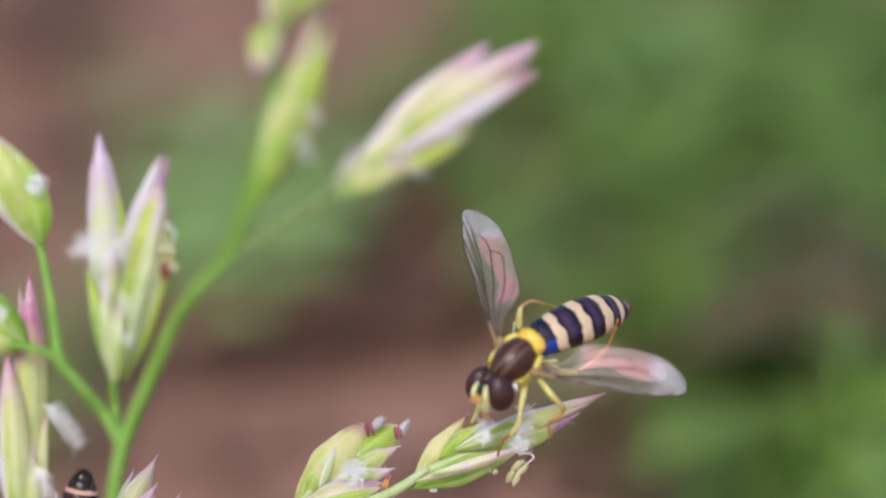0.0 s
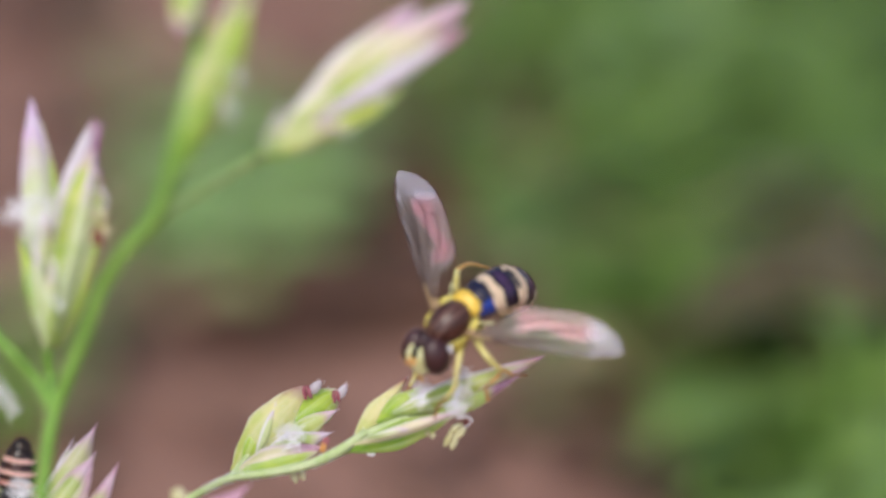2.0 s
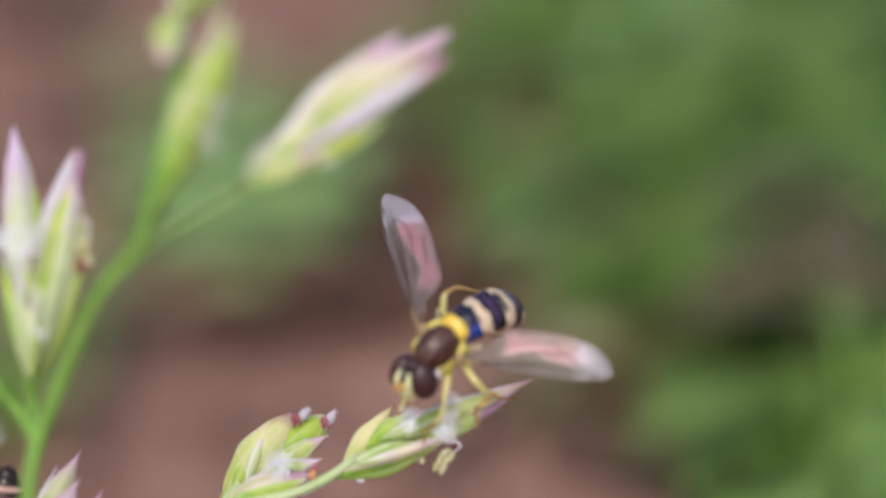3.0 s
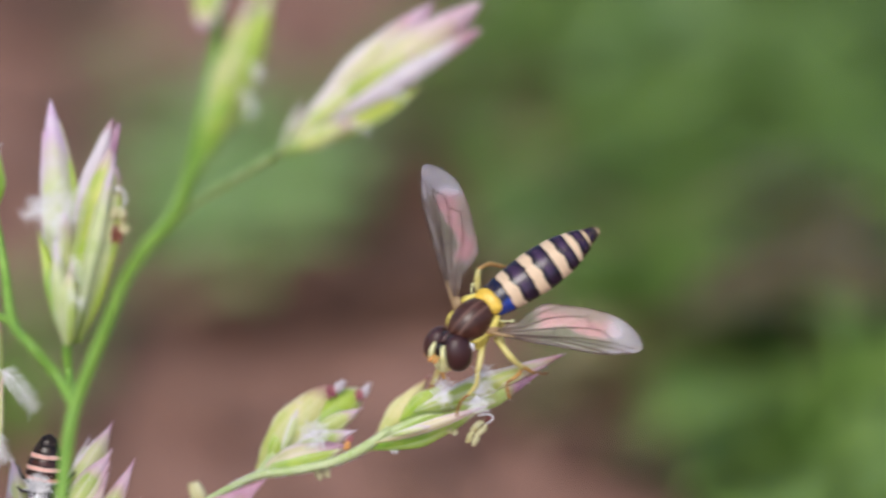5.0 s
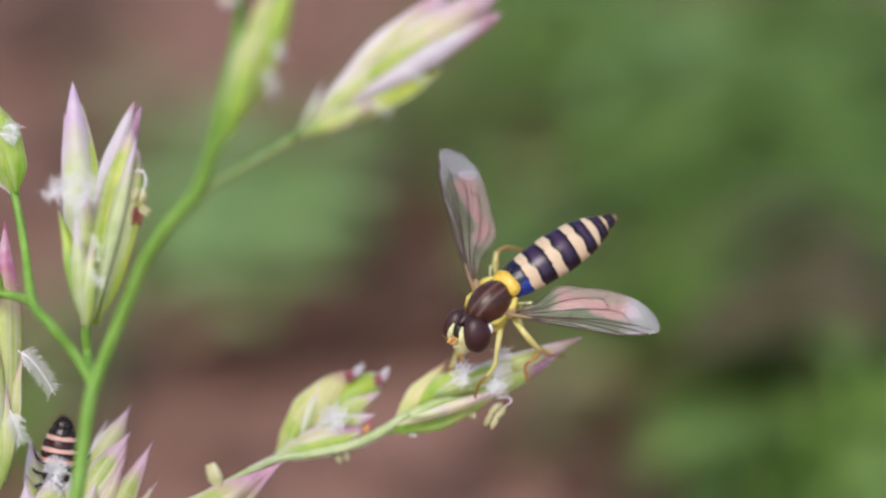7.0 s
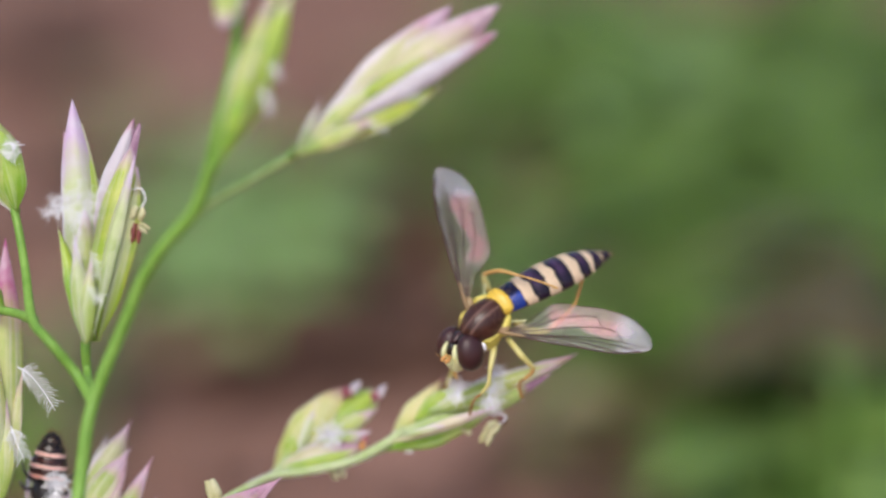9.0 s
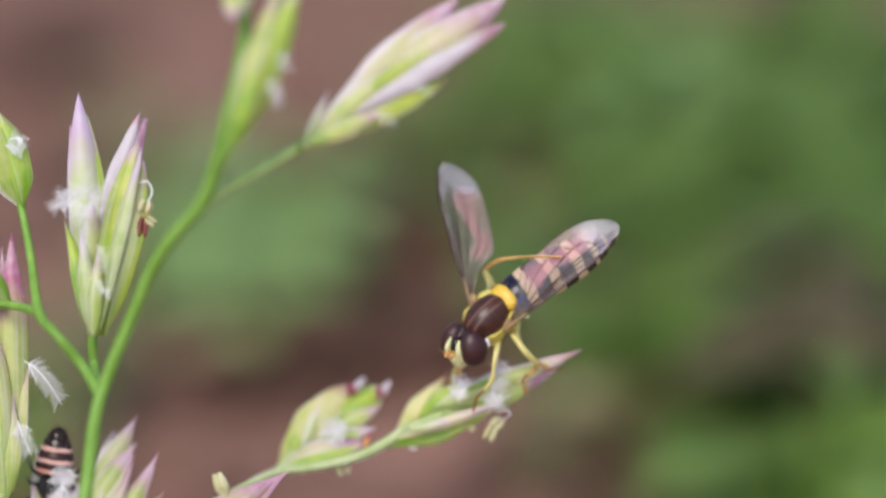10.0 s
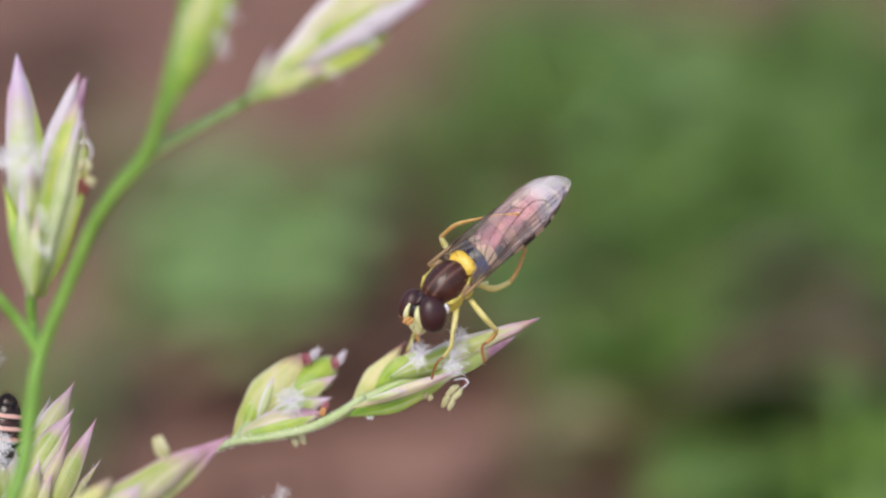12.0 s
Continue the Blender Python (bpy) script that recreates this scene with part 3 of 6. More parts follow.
def bract_bm(base, tip, width, roll=0.0, bow=0.08, plump=0.58, point=1.0, seg=22, rows=20, shape=0.86):
    """A boat-shaped grass bract: keeled and plump outside, hollow-backed, drawn to a point."""
    base, tip = Vector(base), Vector(tip)
    d, a, o = frame_of(base, tip, roll)
    length = (tip - base).length
    rings = []
    for i in range(rows + 1):
        t = i / rows
        s = math.sin(math.pi * min(1.0, t ** shape)) if t < 1 else 0
        w = width / 2 * max(s ** (1.0 if t < 0.45 else 1.45 * point), 0.11 * (1 - t) + 0.012)
        w *= 1 + 0.04 * math.sin(11 * t + 3 * width)
        c = base + d * (length * t) + o * (bow * length * math.sin(math.pi * t))
        ring = []
        for k in range(seg):
            q = 2 * math.pi * (k / seg - 0.5)
            h = math.cos(q)
            keel = 0.10 * max(0.0, h) ** 8
            lip = math.exp(-((abs(q) - 1.62) / 0.16) ** 2)
            wide = math.sin(q) * w * (1 + 0.20 * lip * (1 + 0.3 * math.sin(17 * t + 5 * width)))
            ring.append((c + a * wide + o * (w * plump * (h + 2.2 * keel if h > 0 else 0.34 * h) + 0.10 * w * lip)) * MM)
        rings.append(ring)
    return loft(bmesh.new(), rings)


def stigma_bm(points, seed, barb=0.56, count=26, thick=0.030):
    """A feathery white stigma: a fine rachis with barbs on both sides, a little off one plane."""
    rng = random.Random(seed)
    bm = bmesh.new()
    path = spline(points, 8)
    tube(bm, points, [thick, thick * 0.6], 4, 4)
    for k in range(count):
        i = int((0.15 + 0.84 * k / count) * (len(path) - 2))
        p = path[i]
        d = (path[i + 1] - p).normalized()
        across = Vector((d.z, 0, -d.x)).normalized()
        q = across * (1 if k % 2 else -1) + Vector((0, rng.uniform(-0.5, 0.1), 0)) + across * rng.gauss(0, 0.25)
        q = (q - q.dot(d) * d).normalized()
        e = p + (q * 0.8 + d * 0.65) * barb * rng.uniform(0.4, 1.15)
        tube(bm, [p, (p + e) / 2 + q * 0.04, e], [thick * 0.6, thick * 0.24], 4, 2)
    return bm


def anther_bm(top, end, width):
    """Two pollen sacs side by side, with split ends; wide ones stay closed."""
    bm = bmesh.new()
    top, end = Vector(top), Vector(end)
    d = (end - top)
    side = Vector((d.z, 0, -d.x)).normalized() * width * 0.32
    gap = 1.0 if width < 0.9 else 0.45
    side *= gap
    for s in (-1, 1):
        tube(bm, [top + side * 0.5 * s, top + d * 0.35 + side * 1.0 * s, top + d * 0.7 + side * 0.9 * s, end + side * 1.15 * s], [width * 0.16, width * 0.30, width * 0.28, width * 0.12], 7, 4)
    return bm


def spikelet(label, stalk, radii, bracts, stigmas=(), anthers=(), stalk_mat=None, barb=0.56):
    """A spikelet: its stalk, overlapping bracts, feathery stigmas and hanging anthers."""
    sp = on_plant(part("spikelet", tube(bmesh.new(), stalk, radii, 9, 6), stalk_mat or STEM, PANICLE, label))
    rng = random.Random(len(bracts) + len(label))
    fuzz = bmesh.new()
    for base, tip, width, roll, mat, *more in bracts:
        opts = more[0] if more else {}
        bm = bract_bm(base, tip, width, roll, **opts)
        d = (Vector(tip) - Vector(base)).normalized()
        bm.verts.ensure_lookup_table()
        bm.normal_update()
        for _ in range(26):
            v = bm.verts[rng.randrange(22 * 3, 22 * 20)]
            p = v.co / MM
            e = p + (v.normal + d * 0.9) * 0.13 * rng.uniform(0.5, 1.3)
            tube(fuzz, [p, (p + e) / 2, e], [0.010, 0.004], 3, 1)
        part("bract", bm, mat, sp)
    tagged(part("bract_hair", fuzz, STIGMA, sp), kind="stuff")
    for k, (pts, n) in enumerate(stigmas):
        part("stigma", stigma_bm(pts, 31 * k + len(bracts), barb, n, 0.054 * barb), STIGMA, sp, "feathery white stigma")
    for pts, top, end, width, mat in anthers:
        if pts:
            part("filament", tube(bmesh.new(), pts, [0.05, 0.04], 5, 5), STIGMA, sp)
        part("anther", anther_bm(top, end, width), mat, sp)
    return sp


# the stem, from the soil up to the top of the panicle
stem_part("stem", [tuple(FOOT + Vector((0, 1.5, -8))), tuple(FOOT), (-25.40, -3.00, -37.00), (-23.68, -14.70, -21.35), (-21.61, -12.10, -17.28), (-20.42, -11.32, -15.22), (-19.92, -11.06, -13.66), (-19.64, -10.80, -11.77), (-19.28, -10.80, -9.01), (-18.69, -10.80, -7.05), (-17.15, -11.87, -3.50), (-16.22, -12.83, -1.44), (-15.00, -13.94, 0.32), (-13.43, -14.94, 2.06), (-12.62, -15.98, 4.09), (-11.89, -17.15, 6.95), (-11.21, -17.28, 10.12), (-10.97, -17.54, 12.98), (-10.47, -17.80, 15.85), (-9.62, -17.80, 18.43)],
          [0.80, 0.70, 0.62, 0.50, 0.43, 0.42, 0.39, 0.37, 0.36, 0.36, 0.35, 0.35, 0.35, 0.38, 0.36, 0.34, 0.31, 0.28, 0.25, 0.2], STEM, 12, "smooth bright green grass stem")
stem_part("branch", [(-18.99, -10.80, -7.99), (-19.97, -9.50, -6.49), (-21.41, -9.90, -4.71), (-22.43, -7.95, -3.57), (-22.99, -5.60, -0.87), (-23.43, -4.60, 1.23), (-23.75, -4.40, 2.59)], [0.34, 0.29, 0.27, 0.28, 0.24, 0.23, 0.22], STEM)
stem_part("branch", [(-22.34, -7.95, -3.63), (-23.50, -6.00, -3.24), (-25.12, -4.60, -2.98), (-26.38, -4.00, -2.69)], [0.30, 0.24, 0.22, 0.2], STEM)
stem_part("branch", [(-21.84, -12.10, -17.58), (-23.29, -8.60, -16.02), (-24.42, -5.00, -15.12), (-24.70, -4.20, -14.36)], [0.34, 0.29, 0.25, 0.22], STEM)
side_twig = stem_part("branch", [(-20.94, -11.58, -16.15), (-17.64, -8.60, -15.42), (-13.75, -3.00, -14.05), (-11.10, -1.00, -12.62), (-9.60, 0.00, -11.96), (-7.77, 0.10, -11.72), (-5.63, 0.10, -11.29), (-3.95, 0.20, -10.56), (-2.42, 0.50, -9.53)], [0.40, 0.34, 0.28, 0.21, 0.22, 0.24, 0.25, 0.28, 0.24], TWIG)
bristles([(-11.10, -1.00, -12.62), (-9.60, 0.00, -11.96), (-7.77, 0.10, -11.72), (-5.63, 0.10, -11.29), (-3.95, 0.20, -10.56), (-2.42, 0.50, -9.53)], 0.22, 520, 0.13, 5, side_twig)
stem_part("branch", [(-21.84, -12.10, -17.64), (-17.28, -9.90, -16.98), (-13.50, -5.00, -16.72), (-11.04, -2.60, -16.59)], [0.34, 0.28, 0.24, 0.22], STEM)
stem_part("branch", [(-13.43, -14.94, 1.77), (-12.76, -14.64, 2.47), (-10.63, -13.52, 3.68), (-8.27, -12.30, 5.07)], [0.27, 0.31, 0.29, 0.30], BRANCH)

# A: the two-pronged spikelet beside the stem
spikelet("upright spikelet with two pink points and white stigmas", [(-19.08, -10.80, -7.81), (-19.55, -6.90, -6.54), (-19.67, -6.90, -5.06), (-19.40, -6.90, -2.96)], [0.26, 0.24, 0.28, 0.2], [
    ((-19.93, -5.60, -4.77), (-20.95, -5.20, 6.58), 1.41, 30, BRACT_PINK, {"point": 0.7, "bow": 0.03, "shape": 0.98}),
    ((-19.30, -6.00, -4.77), (-19.96, -5.60, 6.99), 1.71, -14, BRACT_LUSH, {"point": 0.6, "bow": 0.02, "shape": 0.98}),
    ((-19.68, -6.60, -4.76), (-20.46, -5.70, 8.22), 1.71, 10, BRACT_MILK, {"point": 0.56, "bow": 0.02, "shape": 0.98}),
    ((-19.88, -7.20, -4.45), (-21.14, -7.10, 1.37), 0.98, 34, BRACT_LUSH, {"point": 0.8, "bow": 0.06, "shape": 0.8}),
    ((-19.56, -7.10, -4.81), (-19.80, -6.70, 2.87), 1.35, 0, BRACT_PALE, {"point": 0.8, "bow": 0.02, "shape": 0.95}),
    ((-18.57, -6.30, 1.23), (-16.77, -6.20, 7.01), 0.80, -20, BRACT_VIOLET, {"point": 0.5, "bow": 0.0, "shape": 1.05}),
    ((-19.39, -6.50, 0.63), (-17.10, -6.30, 7.19), 1.04, 14, BRACT_MAUVE, {"point": 0.6, "bow": 0.0, "shape": 1.0}),
    ((-19.40, -7.30, -4.74), (-17.20, -7.10, 5.64), 1.84, 8, BRACT_LIME, {"point": 0.5, "bow": 0.03, "shape": 1.0}),
    ((-18.99, -7.20, -4.75), (-16.88, -7.00, 4.57), 2.08, -20, BRACT_LIME, {"point": 0.55, "bow": 0.03, "shape": 1.0}),
    ((-19.16, -8.20, -4.43), (-16.91, -8.00, 5.21), 0.73, -24, BRACT_MILK, {"point": 0.6, "bow": 0.02, "shape": 1.0}),
    ((-19.62, -8.00, -4.85), (-20.17, -8.20, 1.07), 0.86, 6, BRACT_MILK, {"point": 0.8, "bow": 0.04, "shape": 0.75}),
    ((-19.51, -8.30, -4.91), (-19.23, -8.50, -0.27), 0.80, -15, BRACT_PALE, {"point": 0.8, "bow": 0.05}),
], [([(-20.54, -8.90, 2.40), (-21.13, -9.15, 2.18), (-21.74, -9.25, 1.95)], 16), ([(-20.54, -8.90, 2.40), (-20.96, -9.15, 2.48), (-21.39, -9.25, 2.56)], 14), ([(-20.54, -8.90, 2.40), (-20.83, -9.15, 2.09), (-21.14, -9.25, 1.77)], 13), ([(-20.54, -8.90, 2.40), (-20.44, -9.15, 2.84), (-20.36, -9.25, 3.28)], 12), ([(-20.54, -8.90, 2.40), (-20.08, -9.15, 2.65), (-19.64, -9.25, 2.90)], 12), ([(-20.54, -8.90, 2.40), (-20.06, -9.15, 2.14), (-19.59, -9.25, 1.87)], 12), ([(-20.54, -8.90, 2.40), (-20.43, -9.15, 1.91), (-20.34, -9.25, 1.41)], 12), ([(-19.57, -9.10, 2.34), (-19.31, -9.35, 2.78), (-19.05, -9.45, 3.21)], 11), ([(-19.57, -9.10, 2.34), (-19.70, -9.35, 2.73), (-19.83, -9.45, 3.12)], 11), ([(-19.57, -9.10, 2.34), (-19.27, -9.35, 2.00), (-18.98, -9.45, 1.66)], 11), ([(-19.57, -9.10, 2.34), (-19.73, -9.35, 1.87), (-19.90, -9.45, 1.39)], 12), ([(-19.57, -9.10, 2.34), (-19.14, -9.35, 2.49), (-18.72, -9.45, 2.64)], 10), ([(-20.23, -8.70, 2.90), (-21.01, -9.10, 2.37), (-21.80, -9.30, 1.77)], 18), ([(-20.23, -8.70, 2.84), (-20.86, -9.10, 2.83), (-21.38, -9.30, 2.50)], 14), ([(-19.96, -8.80, 2.77), (-19.79, -9.10, 3.30), (-19.87, -9.20, 3.96)], 14), ([(-19.27, -9.20, 2.11), (-18.80, -9.40, 3.30), (-18.47, -9.40, 3.49)], 10), ([(-19.76, -9.50, 1.31), (-19.90, -9.70, 0.38), (-19.74, -9.80, -0.54)], 16), ([(-19.24, -9.70, -0.01), (-18.83, -9.90, -0.68), (-18.96, -9.90, -1.59)], 18), ([(-19.36, -9.80, -1.73), (-18.96, -10.00, -2.39), (-18.50, -10.00, -2.59)], 18), ([(-19.67, -9.20, 2.11), (-20.05, -9.40, 1.57), (-20.11, -9.50, 1.05)], 16)],
   [([(-17.11, -7.70, 3.32), (-16.63, -7.90, 3.37), (-16.41, -7.90, 2.78), (-16.67, -7.90, 2.32)], (-16.70, -7.90, 2.38), (-16.91, -7.90, 1.69), 0.7, ANTHER), ((), (-16.86, -7.90, 1.51), (-16.96, -7.90, 0.45), 0.5, ANTHER_RED), ((), (-16.75, -8.00, 1.47), (-16.22, -8.00, 1.10), 0.42, ANTHER)])

# B: along the stem top
spikelet("yellow-green spikelet pressed against the stem", [(-12.51, -17.15, 3.95), (-12.04, -17.54, 4.73), (-11.63, -17.67, 5.78)], [0.30, 0.28, 0.2], [
    ((-11.98, -17.67, 4.58), (-7.94, -18.06, 13.83), 1.75, 12, BRACT_LUSH, {"bow": 0.03}),
    ((-11.91, -17.93, 4.63), (-9.07, -18.58, 13.80), 1.3, -25, BRACT, {"bow": 0.02}),
    ((-11.65, -17.02, 5.80), (-8.42, -17.28, 15.31), 1.5, 30, BRACT, {"bow": 0.02}),
    ((-11.90, -18.32, 4.51), (-10.20, -19.10, 9.19), 0.95, -10, BRACT_LUSH, {"bow": 0.03}),
], [([(-9.85, -18.97, 8.33), (-9.51, -19.10, 7.62), (-9.33, -19.36, 6.75)], 24), ([(-9.42, -18.97, 9.48), (-9.05, -19.10, 9.19), (-8.82, -19.36, 8.62)], 16)])
spikelet("green and white spikelet at the top of the stem", [(-11.06, -17.54, 12.13), (-10.91, -17.80, 13.26), (-10.62, -17.80, 14.42)], [0.22, 0.22, 0.2], [
    ((-10.93, -17.80, 12.97), (-8.75, -17.80, 20.17), 2.47, 20, BRACT, {"bow": 0.03}),
    ((-10.75, -18.06, 13.83), (-7.02, -17.80, 18.73), 2.47, -10, BRACT_PINK, {"bow": 0.02}),
    ((-11.04, -18.06, 13.25), (-9.87, -18.58, 19.54), 2.24, 40, BRACT_PALE, {"bow": 0.02}),
    ((-11.25, -18.58, 13.80), (-11.74, -19.10, 11.26), 1.38, 0, BRACT_PALE, {"bow": 0.02, "point": 0.5}),
], [([(-11.25, -18.58, 13.23), (-11.57, -18.97, 12.49), (-11.68, -19.10, 11.62)], 30)])

# C: on the long side branch
spikelet("plump green spikelet with pink papery tips", [(-8.42, -12.90, 4.95), (-7.73, -13.20, 5.58), (-6.56, -13.20, 6.60)], [0.28, 0.32, 0.25], [
    ((-8.32, -13.20, 5.00), (-0.08, -12.20, 12.81), 2.33, 30, BRACT_PINK, {"point": 0.55, "bow": 0.03, "shape": 1.1}),
    ((-7.77, -13.40, 5.53), (2.45, -12.40, 12.86), 2.19, 10, BRACT_BLUSH, {"point": 0.55, "bow": 0.03, "shape": 1.15}),
    ((-8.30, -14.00, 4.95), (-2.73, -13.60, 9.59), 1.26, 16, BRACT, {"point": 0.6, "bow": 0.03, "shape": 1.1}),
    ((-6.29, -14.00, 6.88), (-0.84, -13.80, 10.43), 0.84, 0, BRACT_LIME, {"point": 0.7, "bow": 0.02}),
    ((-8.22, -13.80, 4.91), (-0.63, -13.40, 8.56), 1.60, -30, BRACT_LIME, {"point": 0.6, "bow": 0.0, "shape": 1.15}),
    ((-6.91, -14.20, 5.94), (2.27, -13.80, 11.23), 0.97, -10, BRACT_MAUVE, {"point": 0.5, "bow": 0.01, "shape": 1.15}),
    ((-4.41, -13.70, 7.74), (2.35, -13.50, 11.40), 0.93, -20, BRACT_PINK, {"point": 0.5, "bow": 0.0, "shape": 1.1}),
    ((-8.20, -14.50, 4.90), (-4.18, -14.60, 6.72), 0.97, -20, BRACT, {"point": 0.6, "bow": 0.02, "shape": 1.1}),
    ((-8.17, -14.20, 5.19), (-6.85, -14.20, 7.95), 0.42, 30, BRACT_WHITE, {"bow": 0.04}),
], [([(-1.88, -15.00, 8.96), (-1.46, -15.30, 9.36), (-0.83, -15.40, 9.57)], 12), ([(-4.38, -15.20, 6.70), (-3.96, -15.50, 6.38), (-3.33, -15.60, 6.27)], 10), ([(-2.71, -15.00, 8.24), (-2.09, -15.30, 8.05), (-1.46, -15.40, 7.76)], 12), ([(-0.63, -14.80, 9.80), (0.21, -15.00, 10.21), (1.05, -15.10, 10.83)], 10)])

# D, E, F: half out of view
spikelet("green spikelet with a white stigma on a side branch", [(-23.57, -4.40, 2.14), (-23.75, -4.40, 2.74), (-24.05, -4.40, 3.50)], [0.26, 0.26, 0.2], [
    ((-23.63, -4.40, 2.20), (-26.53, -4.00, 8.78), 2.68, 20, BRACT, {"bow": 0.04}),
    ((-23.55, -4.60, 2.26), (-24.80, -4.80, 7.25), 2.06, -20, BRACT_LUSH, {"bow": -0.02}),
    ((-23.90, -4.00, 2.60), (-27.58, -4.00, 7.88), 2.48, 40, BRACT_PALE, {"bow": 0.03}),
], [([(-24.45, -5.40, 5.44), (-23.89, -5.60, 5.37), (-23.34, -5.80, 5.13)], 40), ([(-24.27, -5.40, 5.74), (-23.71, -5.60, 5.88), (-23.40, -5.80, 5.58)], 26)])
spikelet("narrow upright spikelet with purple points", [(-24.70, -4.20, -14.52), (-24.70, -4.00, -13.63), (-24.55, -3.80, -12.30)], [0.24, 0.24, 0.18], [
    ((-24.47, -3.00, -13.36), (-24.83, -2.80, 0.12), 1.04, 24, BRACT_MAGENTA, {"bow": 0.02, "shape": 1.0, "point": 0.7}),
    ((-24.25, -3.40, -13.15), (-24.28, -3.00, 0.83), 1.77, 8, BRACT_MAGENTA, {"bow": 0.02, "shape": 0.95, "point": 0.7}),
    ((-24.11, -3.60, -12.95), (-23.23, -3.80, -6.06), 0.80, -24, BRACT_PINK, {"bow": 0.03}),
    ((-24.61, -4.40, -13.87), (-25.44, -4.20, -3.33), 1.65, 14, BRACT, {"bow": 0.03, "shape": 0.9, "point": 0.65}),
    ((-24.50, -4.20, -13.62), (-24.08, -4.30, -7.80), 1.35, -16, BRACT_PALE, {"bow": 0.04}),
], [([(-23.46, -4.80, -6.13), (-22.85, -5.00, -6.51), (-22.14, -5.10, -7.33), (-21.42, -5.20, -8.48)], 84), ([(-23.83, -5.00, -9.31), (-23.54, -5.20, -10.07), (-23.05, -5.30, -11.21)], 50), ([(-25.99, -4.80, -8.43), (-25.76, -5.00, -9.38), (-25.35, -5.10, -10.33)], 24)], barb=0.72)
spikelet("green spikelet with white stigma near the stem", [(-26.32, -4.00, -2.75), (-26.68, -4.00, -2.38), (-27.28, -4.00, -1.78)], [0.2, 0.22, 0.2], [
    ((-24.26, -4.00, -3.14), (-28.83, -3.60, 0.03), 2.48, 20, BRACT_LUSH, {"bow": 0.05}),
    ((-24.55, -4.20, -3.14), (-28.45, -4.40, -2.38), 2.06, -20, BRACT, {"bow": -0.03}),
], [([(-26.29, -5.00, -1.02), (-25.82, -5.20, -1.17), (-25.36, -5.30, -1.47)], 30)])

